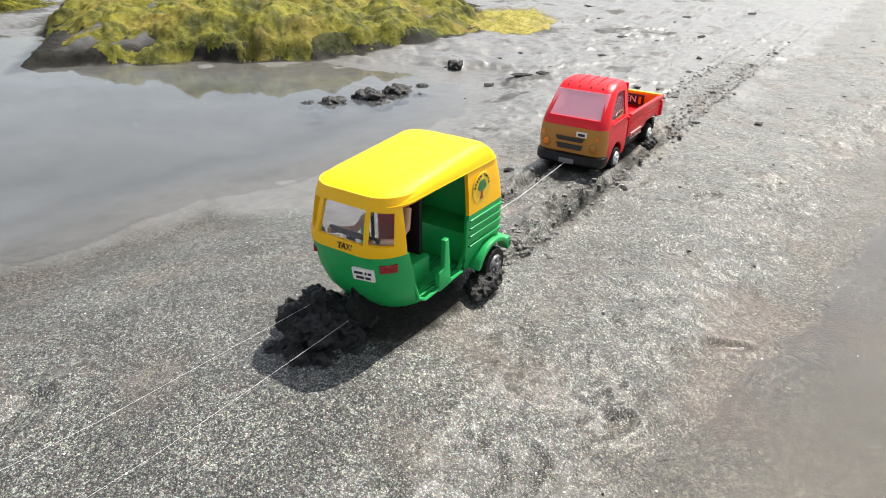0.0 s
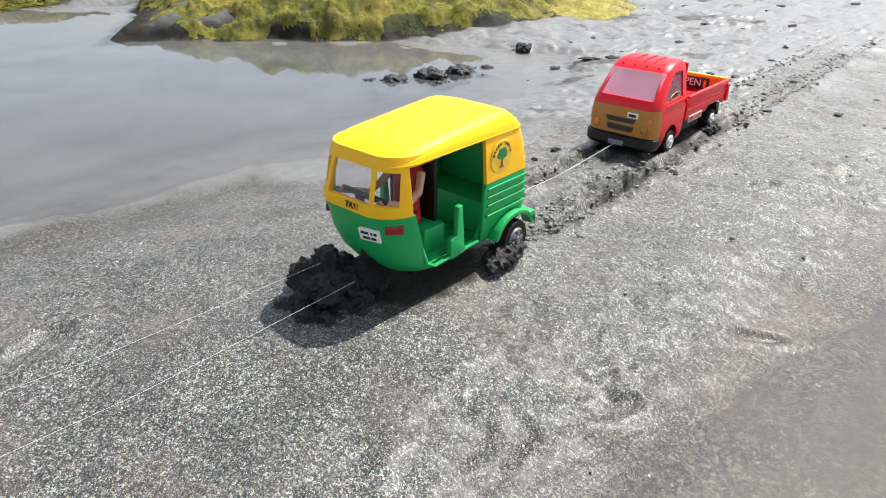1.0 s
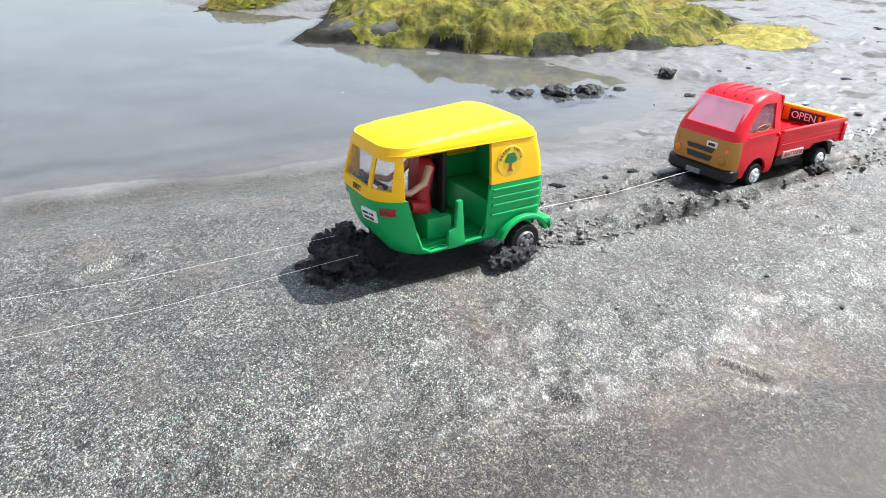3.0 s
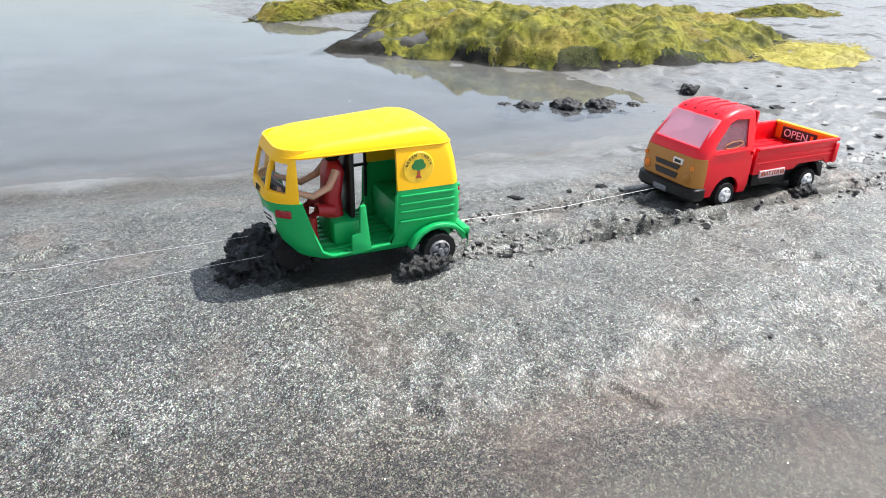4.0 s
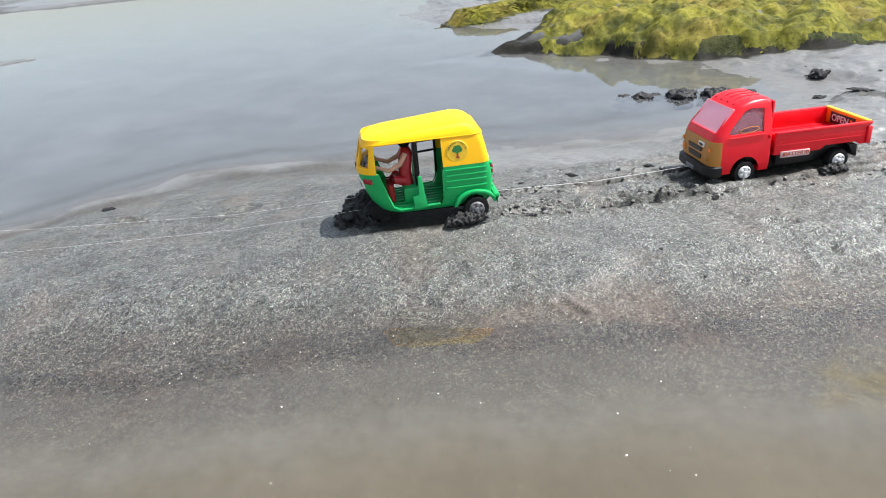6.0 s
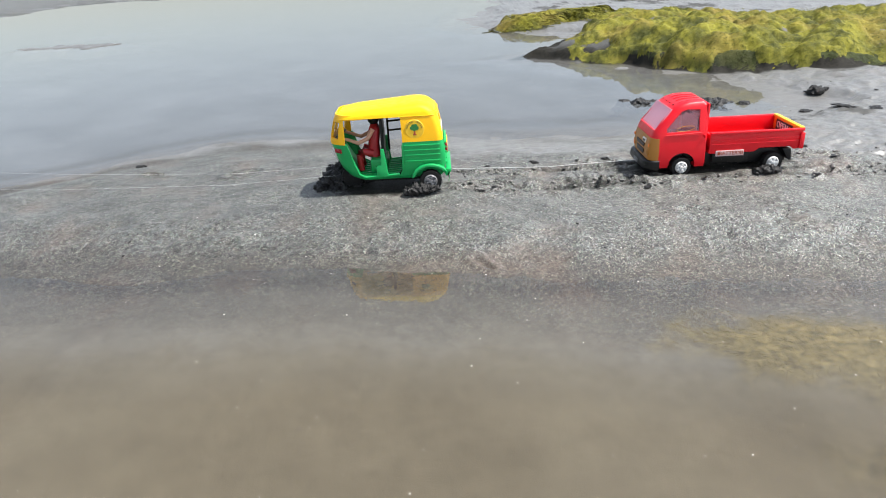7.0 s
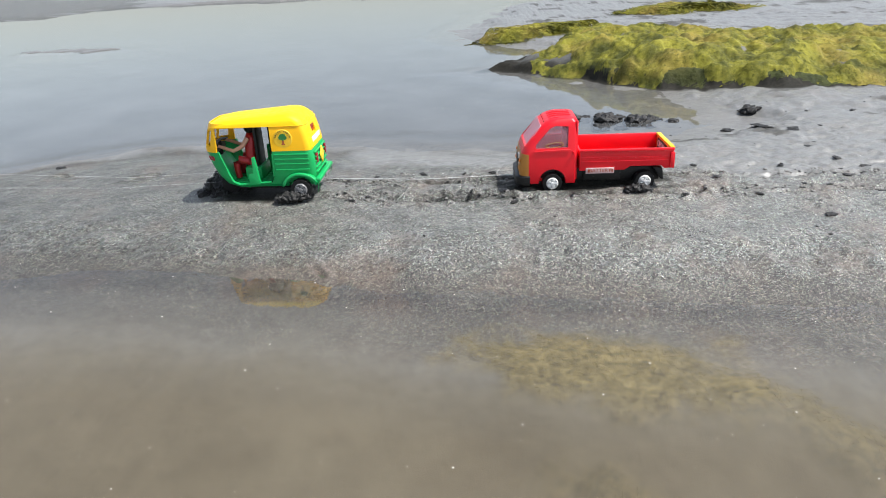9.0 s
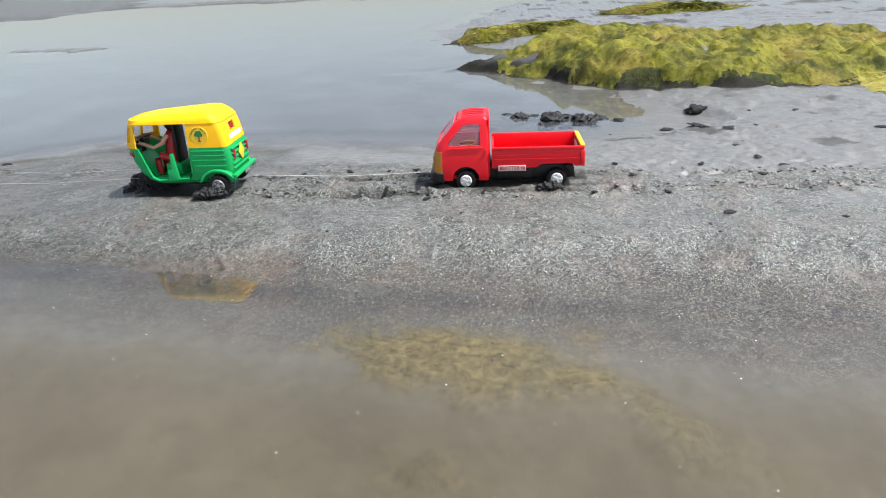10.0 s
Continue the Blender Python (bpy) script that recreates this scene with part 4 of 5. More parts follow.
    part("bonnet_plate", box(-0.762, -0.745, -0.14, -0.05, 0.335, 0.375, 0.002), M_PAPER, car, "small white bonnet sticker")
    part("plate_bar", box(-0.764, -0.760, -0.125, -0.065, 0.344, 0.366), M_INK, car)
    bumper = carve(loft([outline(-0.785, -0.55, 0.285, 0.09, 0.02, 0.10), outline(-0.80, -0.55, 0.30, 0.10, 0.02, 0.125), outline(-0.795, -0.55, 0.30, 0.10, 0.02, 0.185), outline(-0.775, -0.55, 0.292, 0.09, 0.02, 0.195)]), [box(-0.66, 0, -0.5, 0.5, 0, 1)])
    part("bumper", bumper, M_BLACK, car, "black plastic bumper", 30)
    part("number_plate", box(-0.805, -0.79, -0.065, 0.065, 0.115, 0.155, 0.003), M_HUB, car, "grimy number plate")
    # roof grooves
    for k in range(5):
        y = -0.16 + 0.08 * k
        part("roof_rib", tube([(-0.48, y, 0.708), (-0.45, y, 0.722 if abs(y) < 0.15 else 0.716), (-0.40, y, 0.729 if abs(y) < 0.15 else 0.724), (-0.27, y, 0.729 if abs(y) < 0.15 else 0.722)], 0.007, 6), M_RED, car)
    for k in range(4):
        y = -0.15 + 0.1 * k
        part("roof_rivet", turned([(0.001, 0), (0.008, 0), (0.006, 0.01), (0.001, 0.012)], -0.525, y, 0.688, 8), M_INK, car)
    part("cab_rear_rib", box(-0.232, -0.212, -0.25, 0.25, 0.14, 0.705, 0.008), M_RED, car)
    # inside of the cab
    part("seat", box(-0.42, -0.27, -0.22, 0.22, 0.17, 0.36, 0.02), M_BLACK, car)
    part("seat_back", box(-0.31, -0.25, -0.22, 0.22, 0.34, 0.56, 0.02), M_BLACK, car)
    part("steering_wheel", tube([(-0.60 + 0.025 * math.sin(t), -0.11 + 0.06 * math.cos(t), 0.485 + 0.05 * math.sin(t)) for t in [2 * math.pi * k / 16 for k in range(17)]], 0.008, 6), M_BLACK, car)
    part("dashboard", box(-0.70, -0.60, -0.25, 0.25, 0.36, 0.45, 0.02), M_BLACK, car)
    # cargo bed
    z0, z1, x0, x1, w = 0.235, 0.435, -0.195, 0.672, 0.288
    part("bed_floor", box(x0, x1, -w + 0.01, w - 0.01, z0 + 0.03, z0 + 0.06, 0.004), M_RED, car)
    for k in range(6):
        y = -0.2 + 0.08 * k
        part("bed_floor_rib", box(x0 + 0.04, x1 - 0.05, y - 0.006, y + 0.006, z0 + 0.058, z0 + 0.068, 0.002), M_RED, car)
    part("bed_front", box(x0, x0 + 0.022, -w + 0.02, w - 0.02, z0, z1 - 0.02, 0.005), M_RED, car)
    for s in (-1, 1):
        pts = [(x0, z0 - 0.0), (x0, z1), (x1, z1), (x1 - 0.005, z0 + 0.01), (0.60, z0 + 0.005), (0.55, z0 + 0.045), (0.30, z0 + 0.05), (0.23, z0)]
        side = part("bed_side", prism(pts, s * (w - 0.012) - 0.012, s * (w - 0.012) + 0.012, 0.004), M_RED, car, "", 40)
        part("side_rail", box(x0, x1 + 0.004, s * w - 0.015, s * w + 0.009, z1 - 0.022, z1 + 0.004, 0.005), M_RED, side)
        part("side_ridge", box(x0 + 0.02, x1 - 0.01, s * w - 0.008, s * w + 0.006, 0.352, 0.366, 0.004), M_RED, side)
        part("side_ridge", box(x0 + 0.02, x1 - 0.01, s * w - 0.008, s * w + 0.006, 0.318, 0.326, 0.003), M_RED, side)
        part("corner_post", box(x1 - 0.03, x1 + 0.012, s * w - 0.018, s * w + 0.012, z0 + 0.01, z1 - 0.04, 0.006), M_RED, side)
        # battery sticker on the sill
        sign = part("battery_sticker", box(-0.135, 0.13, s * 0.292 - 0.006, s * 0.292 + 0.006, 0.208, 0.262, 0.002), M_LABEL, car, "pale sticker reading BATTERY")
        fwd = 1 if s < 0 else -1
        lettering("battery_lettering", [("BATTERY", 0.05, facing(-0.002, s * 0.299, 0.236, (fwd, 0, 0), (0, 0, 1)))], M_TRUNK, sign, "", 0.002)
        marks = box(-0.118, -0.098, s * 0.296 - 0.004, s * 0.296 + 0.004, 0.220, 0.252)
        box(0.098, 0.106, s * 0.296 - 0.004, s * 0.296 + 0.004, 0.220, 0.252, 0, marks)
        box(0.112, 0.120, s * 0.296 - 0.004, s * 0.296 + 0.004, 0.220, 0.252, 0, marks)
        part("sticker_mark", marks, M_TRUNK, sign)
        # added black box standing in for the shade below the sill
        part("sill_shade_box", box(-0.15, 0.20, s * 0.235 - 0.02, s * 0.235 + 0.012, 0.13, 0.27, 0.01), M_BLACK, car)
        wheel(-0.447, s * 0.292, 0.118, 0.095, 0.085, s, car, M_WHITE, "white hub")
        wheel(0.425, s * 0.285, 0.118, 0.095, 0.085, s, car, M_WHITE, "white hub")
        flap = prism([(0.50, 0.25), (0.585, 0.24), (0.60, 0.13), (0.575, 0.13)], s * 0.19, s * 0.275, 0.004)
        part("mud_flap", flap, M_BLACK, car)
    gate = part("tailgate", box(x1 - 0.018, x1 + 0.008, -w + 0.02, w - 0.02, z0 + 0.01, z1, 0.004), M_RED, car)
    part("gate_print", box(x1 - 0.026, x1 - 0.017, -w + 0.03, w - 0.03, z0 + 0.07, z1 - 0.004, 0.002), M_ORANGE, gate, "orange printed inner face")
    part("gate_rail", box(x1 - 0.03, x1 + 0.012, -w + 0.012, w - 0.012, z1 - 0.012, z1 + 0.010, 0.004), M_CREAM, gate, "yellow top rail")
    part("open_board", box(x1 - 0.034, x1 - 0.025, -0.13, 0.19, z0 + 0.075, z1 - 0.022, 0.002), M_INK, gate, "dark board reading OPEN")
    lettering("open_lettering", [("OPEN", 0.088, facing(x1 - 0.036, 0.055, z0 + 0.13, (0, -1, 0), (0, 0, 1)))], M_PAPER, gate, "", 0.002)
    part("board_mark", box(x1 - 0.038, x1 - 0.033, -0.105, -0.080, z0 + 0.09, z1 - 0.04), M_ORANGE, gate)
    # underside
    part("chassis", box(-0.55, 0.58, -0.20, 0.20, 0.10, 0.24, 0.015), M_BLACK, car)
    for x in (-0.447, 0.425):
        part("axle", tube([(x, -0.25, 0.115), (x, 0.25, 0.115)], 0.02, 8), M_BLACK, car)
    return car



auto_rickshaw()
pickup_truck()


# ---------------------------------------------------------------- mud, threads, grit
def lump(r, seed, squash=0.7, sub=3):
    """A crumbled clod of mud as a bmesh round its base."""
    bm = bmesh.new()
    bmesh.ops.create_icosphere(bm, subdivisions=sub, radius=1.0)
    off = Vector((seed * 3.1, seed * 7.7, seed * 1.3))
    for v in bm.verts:
        n = v.co.normalized()
        k = 1 + 0.45 * noise.noise(n * 1.6 + off) + 0.40 * noise.noise(n * 3.7 + off) + 0.28 * noise.noise(n * 8 + off) + 0.18 * noise.noise(n * 17 + off)
        v.co = Vector((n.x * r * k, n.y * r * k, n.z * r * k * squash))
    return bm


def crumbly(seed):
    """A flat clod broken into several crumbs that hold together."""
    r = random.Random(seed)
    bm = lump(0.62, seed, 0.6, 3)
    for k in range(9):
        a, d = r.uniform(0, 6.28), r.uniform(0.35, 0.85)
        b = lump(r.uniform(0.20, 0.42), seed * 11 + k, 0.75, 2)
        b.transform(Matrix.Translation((d * math.cos(a) * 1.25, d * math.sin(a) * 0.8, r.uniform(-0.12, 0.22))))
        join(bm, b)
    return bm


def fused(bm, voxel):
    """Overlapping lumps grown together into one skin."""
    raw = part("raw", bm, M_CLOD)
    mod = raw.modifiers.new("fuse", "REMESH")
    mod.mode, mod.use_smooth_shade, mod.voxel_size = "VOXEL", True, voxel
    bpy.context.view_layer.update()
    me = bpy.data.meshes.new_from_object(raw.evaluated_get(bpy.context.evaluated_depsgraph_get()))
    bpy.data.objects.remove(raw)
    me.polygons.foreach_set("use_smooth", [True] * len(me.polygons))
    return me


CLODS = [fused(crumbly(k), 0.006) for k in range(6)]


def clod(x, y, r, k, label="dark clod of wet mud on the sand", flat=1.0, sink=0.5):
    ob = tagged(new("mud_clod", CLODS[k % 6]), label, "mud clod", "clods thrown up along the ruts")
    ob.matrix_basis = pose(x * U, y * U, (max(ground_z(x, y), WATER) + r * flat * (0.62 - sink)) * U, 0, 0, 67 * k) @ Matrix.Diagonal((r * 1.1, r * 0.85, r * flat * 0.8, 1))
    return ob


def mud_heap(x, y, z, lumps, label, voxel=0.0007, squash=0.85):
    bm = bmesh.new()
    for k, (dx, dy, dz, r) in enumerate(lumps):
        b = lump(r, k + 20 * x, squash, 4)
        b.transform(Matrix.Translation((dx, dy, dz)))
        join(bm, b)
    me = fused(bm, voxel)
    for v in me.vertices:
        k = v.co * 420
        v.co += 0.0011 * Vector((noise.noise(k), noise.noise(k + Vector((9, 0, 0))), noise.noise(k + Vector((0, 9, 0)))))
    ob = new("mud_clump", me)
    ob.location = (x * U, y * U, z * U)
    return tagged(ob, label, "mud")


mud_heap(-3.755, -0.02, 0.03, ((0.04, 0, 0.10, 0.12), (-0.05, -0.07, 0.10, 0.10), (0.05, -0.13, 0.07, 0.085), (-0.03, 0.09, 0.10, 0.10), (0.04, 0.03, 0.19, 0.065), (-0.11, 0.02, 0.05, 0.075), (0.12, -0.10, 0.05, 0.075), (0.08, 0.10, 0.07, 0.085), (0.17, -0.02, 0.08, 0.09), (0.22, -0.12, 0.03, 0.075), (0.26, -0.02, 0.04, 0.08), (-0.19, -0.05, -0.01, 0.075), (-0.13, -0.17, -0.01, 0.07), (-0.01, -0.23, -0.01, 0.07), (0.11, -0.22, -0.01, 0.06), (-0.19, 0.10, -0.01, 0.06)), "black wet mud heaped round the front wheel")
mud_heap(-2.90, -0.475, 0.09, ((0.0, 0.0, 0.04, 0.055), (0.06, -0.01, 0.03, 0.05), (-0.05, 0.02, 0.04, 0.05), (0.11, 0.01, 0.02, 0.04), (-0.09, 0.03, 0.02, 0.045), (-0.07, -0.02, 0.02, 0.055), (-0.14, -0.03, 0.015, 0.045), (0.0, -0.03, 0.02, 0.045)), "black wet mud packed against the rear wheel")
mud_heap(0.32, -0.325, 0.02, ((0.0, 0.0, 0.04, 0.05), (0.07, 0.0, 0.045, 0.05), (-0.06, 0.0, 0.03, 0.04), (0.13, -0.01, 0.03, 0.04)), "grey wet mud packed before the rear wheel")

for i, (x, y, r, f) in enumerate((
        (-2.38, -0.45, 0.045, 0.8), (-2.52, -0.36, 0.045, 1), (-1.75, 0.48, 0.055, 1), (-2.25, 0.44, 0.035, 1), (-1.3, 0.42, 0.035, 1.2), (-1.0, 0.42, 0.05, 1.1),
        (-0.80, -0.50, 0.065, 0.7), (1.45, -0.46, 0.045, 1), (2.55, -0.40, 0.07, 0.6), (3.0, -0.25, 0.045, 0.8), (1.1, 0.47, 0.045, 0.9), (0.75, -0.50, 0.035, 0.9),
        (2.0, 0.45, 0.05, 0.7), (-6.3, 1.35, 0.08, 1.2), (5.0, -0.3, 0.05, 0.8))):
    clod(x, y, r * 0.85, i, flat=f * 0.8)
clod(2.72, 3.33, 0.15, 3, "pointed dark stone standing on the mud", 1.4)
mud_heap(0.75, 3.35, WATER - 0.02, ((-0.70, 0.36, -0.02, 0.10), (-0.52, 0.16, 0.0, 0.15), (-0.30, 0.22, -0.02, 0.10), (-0.05, -0.04, 0.02, 0.18), (0.16, 0.10, -0.01, 0.11), (0.36, -0.16, 0.01, 0.17), (0.62, -0.02, -0.01, 0.12), (0.86, -0.20, 0.0, 0.09), (-0.16, -0.34, -0.03, 0.12), (0.10, -0.42, -0.03, 0.09), (0.5, -0.44, -0.03, 0.10), (-0.88, 0.02, -0.03, 0.09)), "low black ridge of mud at the pool's edge", 0.0013, 0.5)
for i, (x, y, r, f) in enumerate(((2.4, 2.1, 0.11, 0.45), (2.1, 2.4, 0.09, 0.5), (2.75, 1.95, 0.10, 0.4), (4.5, 1.8, 0.07, 0.6), (5.2, 0.5, 0.06, 0.6), (6.5, 2.2, 0.07, 0.6), (7.2, 1.0, 0.08, 0.6), (8.5, 3.4, 0.09, 0.6), (9.8, 2.0, 0.09, 0.6),
        (7.5, 4.2, 0.08, 0.6), (10.5, 4.5, 0.12, 0.5), (11.5, 1.0, 0.11, 0.5), (6.3, -0.4, 0.06, 0.6))):
    clod(x, y, r, i + 2, "dark ridge of broken wet mud", f, 0.35)


def scatter(name, mesh_bm, places, mat, label, category):
    """Many small bits joined into one object."""
    tmp = bpy.data.meshes.new("bit")
    mesh_bm.to_mesh(tmp)
    mesh_bm.free()
    co = np.array([v.co[:] for v in tmp.vertices])
    tri = [tuple(p.vertices) for p in tmp.polygons]
    bpy.data.meshes.remove(tmp)
    verts, faces = [], []
    for x, y, z, r, a, f in places:
        c, s = math.cos(a), math.sin(a)
        o = len(verts)
        verts += [((x + r * (c * p[0] - s * p[1])) * U, (y + r * (s * p[0] + c * p[1])) * U, (z + r * f * p[2]) * U) for p in co]
        faces += [tuple(i + o for i in t) for t in tri]
    me = bpy.data.meshes.new(name)
    me.from_pydata(verts, [], faces)
    me.materials.append(mat)
    return tagged(new(name, me), label, category, kind="stuff")


rng = np.random.RandomState(4)
bits = []
for k in range(420):
    x = -2.7 + 9.5 * rng.rand() ** 1.7
    yc = (-0.36, 0.17)[rng.randint(2)]
    y = yc + rng.normal(0, 0.075)
    if (abs(x) < 0.85 and abs(y) < 0.33) or (x < -2.6 and abs(y + 0.15) < 0.3):
        continue
    bits.append((x, y, ground_z(x, y) + 0.004, 0.005 + 0.022 * rng.rand() ** 4, rng.rand() * 6, 0.45))
for k in range(120):
    x, y = rng.uniform(1.2, 9), rng.uniform(-2.0, 4.0)
    bits.append((x, y, ground_z(x, y) + 0.004, 0.010 + 0.05 * rng.rand() ** 4, rng.rand() * 6, 0.4))
for k in range(40):
    x, y = rng.uniform(-5.8, 2.5), rng.uniform(-1.7, -0.8)
    bits.append((x, y, ground_z(x, y) + 0.003, 0.006 + 0.015 * rng.rand() ** 4, rng.rand() * 6, 0.7))
grey_bits = []
for k in range(1500):
    x, yc = -2.75 + 8 * rng.rand() ** 1.5, (-0.36, -0.24, 0.17)[rng.randint(3)]
    y = yc + rng.normal(0, 0.065)
    if (abs(x) < 0.85 and abs(y) < 0.33) or (x < -2.6 and abs(y + 0.15) < 0.3):
        continue
    grey_bits.append((x, y, ground_z(x, y) + 0.004, 0.006 + 0.020 * rng.rand() ** 3, rng.rand() * 6, 0.7))
scatter("sand_crumbs", lump(1.0, 8, 0.8, 1), grey_bits, M_CRUMB, "crumbs of grey wet sand along the ruts", "sand crumbs")
scatter("mud_crumbs", lump(1.0, 5, 0.7, 1), bits, M_CLOD, "small crumbs of dark mud", "mud crumbs")
specks = []
for k in range(260):
    x, y = rng.uniform(-6, 4), rng.uniform(-4.6, -1.9)
    specks.append((x, y, WATER + 0.002, 0.0018 + 0.0042 * rng.rand() ** 3, rng.rand() * 6, 0.25))
for k in range(14):
    x, y = rng.uniform(-4, 3), rng.uniform(2.5, 9)
    specks.append((x, y, WATER + 0.002, 0.004 + 0.006 * rng.rand(), rng.rand() * 6, 0.25))
debris = []
for k in range(26):
    x, y = rng.uniform(-4.5, 3), rng.uniform(-4.6, -2.4)
    debris.append((x, y, WATER + 0.002, 0.004 + 0.010 * rng.rand() ** 2, rng.rand() * 6, 0.2))
twig = lump(1.0, 6, 0.6, 1)
twig.transform(Matrix.Diagonal((1.6, 0.5, 1, 1)))
scatter("floating_debris", twig, debris, M_INK, "dark bits of plant debris afloat", "debris")
for k in range(350):
    x, y = rng.uniform(-5.5, 4), rng.uniform(-2.0, 1.4)
    specks.append((x, y, ground_z(x, y) + 0.002, 0.0025 + 0.004 * rng.rand() ** 3, rng.rand() * 6, 0.6))
scatter("pale_grit", lump(1.0, 2, 0.6, 1), specks, M_SHELL, "pale shell grit afloat and in the sand", "grit")


def thread(pts, label, r=0.0017):
    bm = tube(pts, r, 5)
    return tagged(part("thread", bm, M_THREAD, None, label), "", "thread")


thread([(-2.62, -0.1, 0.17), (-1.7, -0.05, 0.12), (-0.79, 0.0, 0.13)], "white thread stretched between the two toys")
thread([(-3.75, -0.22, 0.2), (-4.8, -0.20, 0.16), (-6.5, -0.12, 0.18), (-14, 0.3, 0.5)], "white towing thread tied to the toy's nose", 0.0007)
thread([(-3.75, -0.02, 0.24), (-4.8, 0.12, 0.17), (-6.5, 0.3, 0.2), (-14, 1.2, 0.5)], "white towing thread tied to the toy's nose", 0.0007)


# ---------------------------------------------------------------- algae
def mat_of_algae(name, x0, x1, y0, y1, n, field, lift, mat, label):
    """A ragged mat laid over the ground where field(x, y) is above 0."""
    xs, ys = np.linspace(x0, x1, n), np.linspace(y0, y1, int(n * (y1 - y0) / (x1 - x0)))
    X, Y = np.meshgrid(xs, ys)
    F = field(X, Y)
    H = height(X, Y)[0]
    Z = H + lift * step(0, 0.4, F) * (0.8 + 1.5 * fractal(X, Y, 2.4, 3, 0.5, 21)) + 0.22 * lift * fractal(X, Y, 16, 3, 0.6, 22) - 0.04 * step(0, -0.1, F)
    keep = F > 0
    idx = -np.ones(X.shape, int)
    verts, faces = [], []
    m, w = X.shape
    quad = keep[:-1, :-1] & keep[1:, :-1] & keep[:-1, 1:] & keep[1:, 1:]
    for j, i in zip(*np.nonzero(quad)):
        f = []
        for b, a in ((j, i), (j, i + 1), (j + 1, i + 1), (j + 1, i)):
            if idx[b, a] < 0:
                idx[b, a] = len(verts)
                verts.append((X[b, a] * U, Y[b, a] * U, Z[b, a] * U))
            f.append(idx[b, a])
        faces.append(f)
    me = bpy.data.meshes.new(name)
    me.from_pydata(verts, [], faces)
    me.polygons.foreach_set("use_smooth", [True] * len(faces))
    me.materials.append(mat)
    return tagged(new(name, me), label, "algae", kind="stuff")


def strands(name, count, x0, x1, y0, y1, field, lift, mat, label, long=0.3, seed=1, thick=0.010, floor=WATER - 0.02):
    """Thin curling filaments that lie on a mat and droop over its edge."""
    r = np.random.RandomState(seed)
    pts = np.stack([r.uniform(x0, x1, count * 6), r.uniform(y0, y1, count * 6)], -1)
    f = field(pts[:, 0], pts[:, 1])
    pts = pts[f > 0.02][:count]
    ang = 2.2 * fractal(pts[:, 0], pts[:, 1], 0.9, 2, 0.5, 30) * 2 + r.normal(0, 0.7, len(pts)) - 1.2
    seg = 6
    L = long * (0.5 + r.rand(len(pts)))
    P = [pts]
    A = ang
    for k in range(seg):
        A = A + r.normal(0, 0.35, len(pts))
        P.append(P[-1] + np.stack([np.cos(A), np.sin(A)], -1) * (L / seg)[:, None])
    verts, faces = [], []
    lev = r.rand(len(pts))
    rows = []
    for k, q in enumerate(P):
        z = height(q[:, 0], q[:, 1])[0]
        F = field(q[:, 0], q[:, 1])
        z = np.maximum(z, floor) + lift * step(-0.1, 0.4, F) * (0.6 + 0.9 * lev) + 0.02
        d = np.stack([np.cos(A + 1.57), np.sin(A + 1.57)], -1) * thick * (1 - 0.6 * k / seg)
        rows.append((q, z, d))
    n = len(pts)
    if floor < -0.5:
        rows = [(q, np.minimum(z, WATER - 0.012), d) for q, z, d in rows]
    V = np.zeros((n, seg + 1, 2, 3))
    for k, (q, z, d) in enumerate(rows):
        V[:, k, 0, :2], V[:, k, 1, :2] = q - d, q + d
        V[:, k, 0, 2], V[:, k, 1, 2] = z, z + thick * 0.8
    base = np.arange(n)[:, None] * (seg + 1) * 2 + np.arange(seg)[None] * 2
    base = base.ravel()
    Fc = np.stack([base, base + 2, base + 3, base + 1], -1)
    me = bpy.data.meshes.new(name)
    me.from_pydata((V.reshape(-1, 3) * U).tolist(), [], Fc.tolist())
    me.polygons.foreach_set("use_smooth", [True] * len(Fc))
    me.materials.append(mat)
    return tagged(new(name, me), label, "algae", kind="stuff")


def bank_top(x, y):
    return np.minimum(bank_field(x, y), (x - TIP_X - 0.9) * 0.6) - 0.04 + 0.50 * fractal(x, y, 1.7, 4, 0.6, 41)


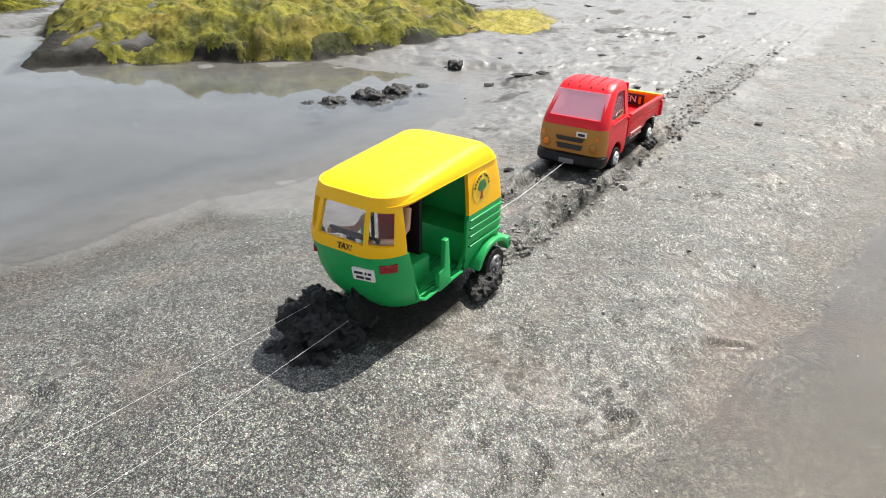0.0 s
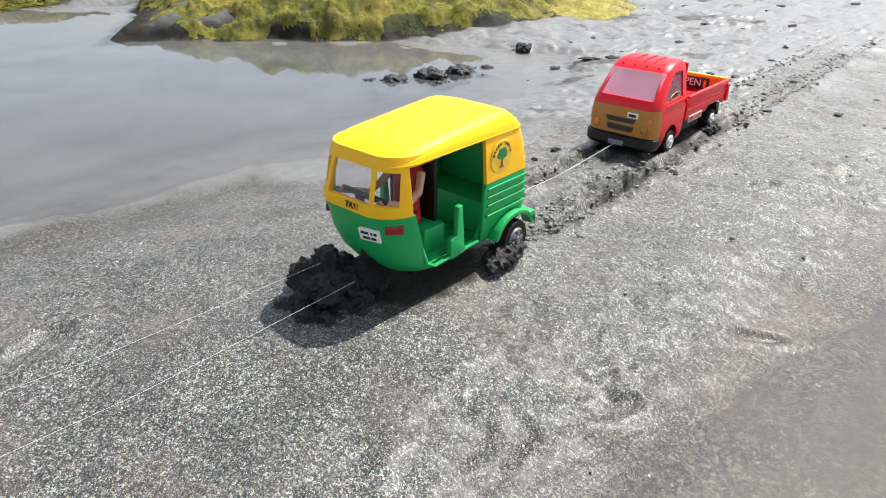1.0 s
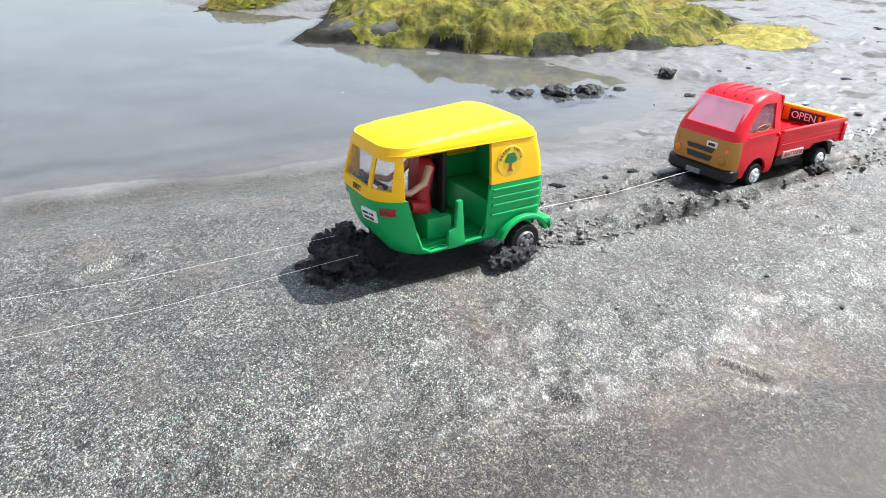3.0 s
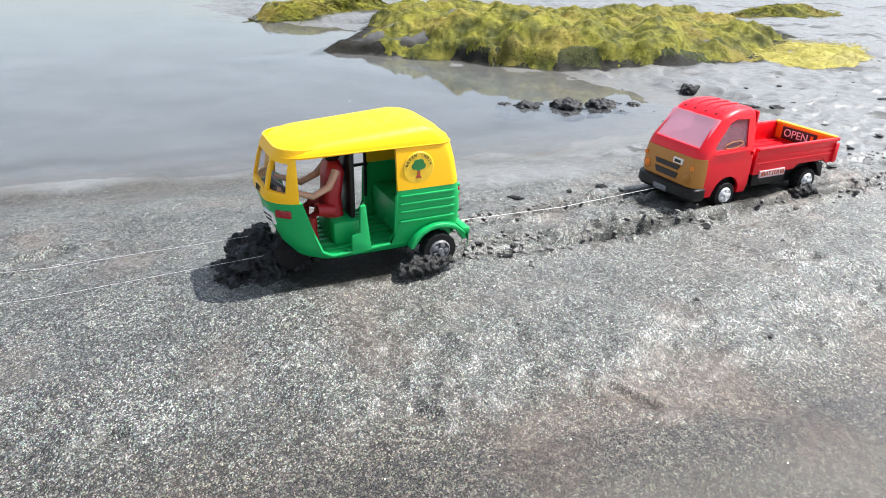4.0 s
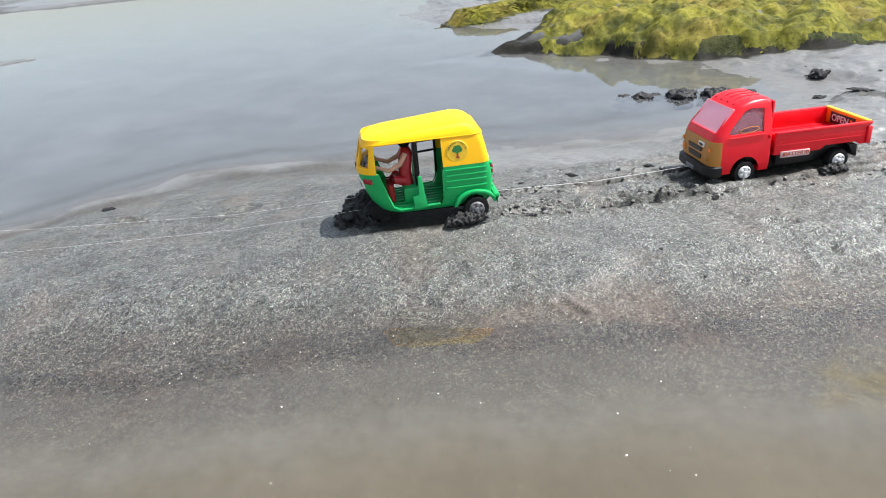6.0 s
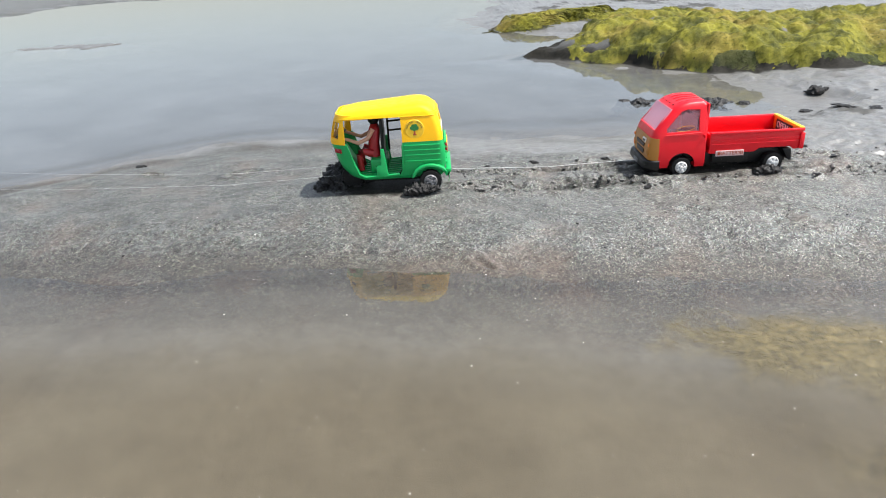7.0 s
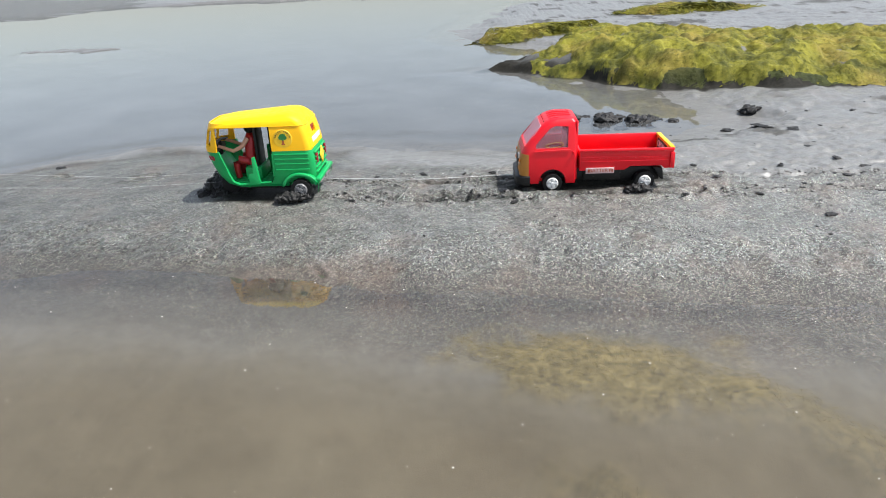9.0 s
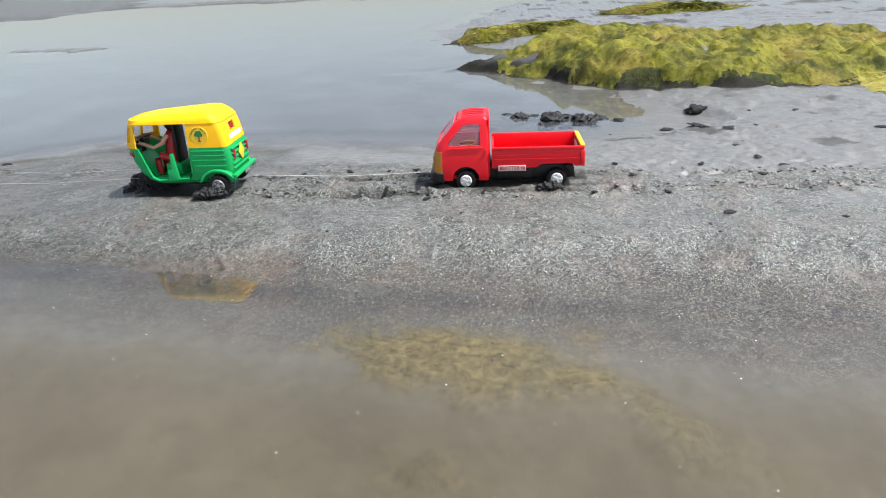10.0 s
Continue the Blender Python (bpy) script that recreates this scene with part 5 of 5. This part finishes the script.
def blob(cx, cy, rx, ry, turn=0.0, seed=50, rag=0.6):
    c, s = math.cos(radians(turn)), math.sin(radians(turn))

    def field(x, y):
        u, v = ((x - cx) * c + (y - cy) * s) / rx, (-(x - cx) * s + (y - cy) * c) / ry
        return (1 - np.hypot(u, v)) * min(rx, ry) + rag * 0.5 * fractal(x, y, 1.4, 4, 0.6, seed)
    return field


mat_of_algae("algae_mat", -0.8, 9.0, 4.2, 12.6, 330, bank_top, 0.13, M_ALGAE, "matted yellow-green algae over a mud bank")
strands("algae_strands", 3000, -0.8, 9.0, 4.2, 12.6, bank_top, 0.085, M_ALGAE, "stringy green algae hanging over the bank", 0.12, 1, 0.003)


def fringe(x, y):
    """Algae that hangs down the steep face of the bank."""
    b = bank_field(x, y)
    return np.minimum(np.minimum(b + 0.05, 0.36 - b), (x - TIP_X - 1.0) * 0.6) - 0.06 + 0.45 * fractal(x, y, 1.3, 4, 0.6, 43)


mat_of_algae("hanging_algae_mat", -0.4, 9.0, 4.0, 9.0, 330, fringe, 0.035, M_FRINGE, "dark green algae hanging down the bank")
YELLOW = blob(6.9, 4.7, 1.7, 0.85, 25, 51, 0.5)
mat_of_algae("yellow_algae_mat", 4.6, 9.4, 3.0, 6.4, 130, YELLOW, 0.09, M_YALGAE, "dried yellow algae spread on the mud")
strands("yellow_algae_strands", 900, 4.6, 9.4, 3.0, 6.4, YELLOW, 0.10, M_YALGAE, "dried yellow algae threads", 0.12, 2, 0.004)
for k, (cx, cy, rx, ry, tn) in enumerate(((1.0, 14.0, 2.4, 0.7, 24), (6.5, 19.5, 2.6, 0.9, 10), (12.5, 10.2, 1.8, 0.6, 5))):
    fld = blob(cx, cy, rx, ry, tn, 60 + k, 0.6)
    mat_of_algae("far_algae_mat", cx - rx * 1.4, cx + rx * 1.4, cy - rx, cy + rx, 110, fld, 0.14, M_ALGAE, "far strip of green algae on the mud")
    strands("far_algae_strands", 1500, cx - rx * 1.4, cx + rx * 1.4, cy - rx, cy + rx, fld, 0.15, M_ALGAE, "far green algae threads", 0.4, 3 + k, 0.016)
strands("drowned_weed", 2500, -1.5, 1.8, -4.6, -2.4, weed_field, 0.02, M_WEED, "brown weed lying under shallow water", 0.03, 9, 0.0018, -0.9)
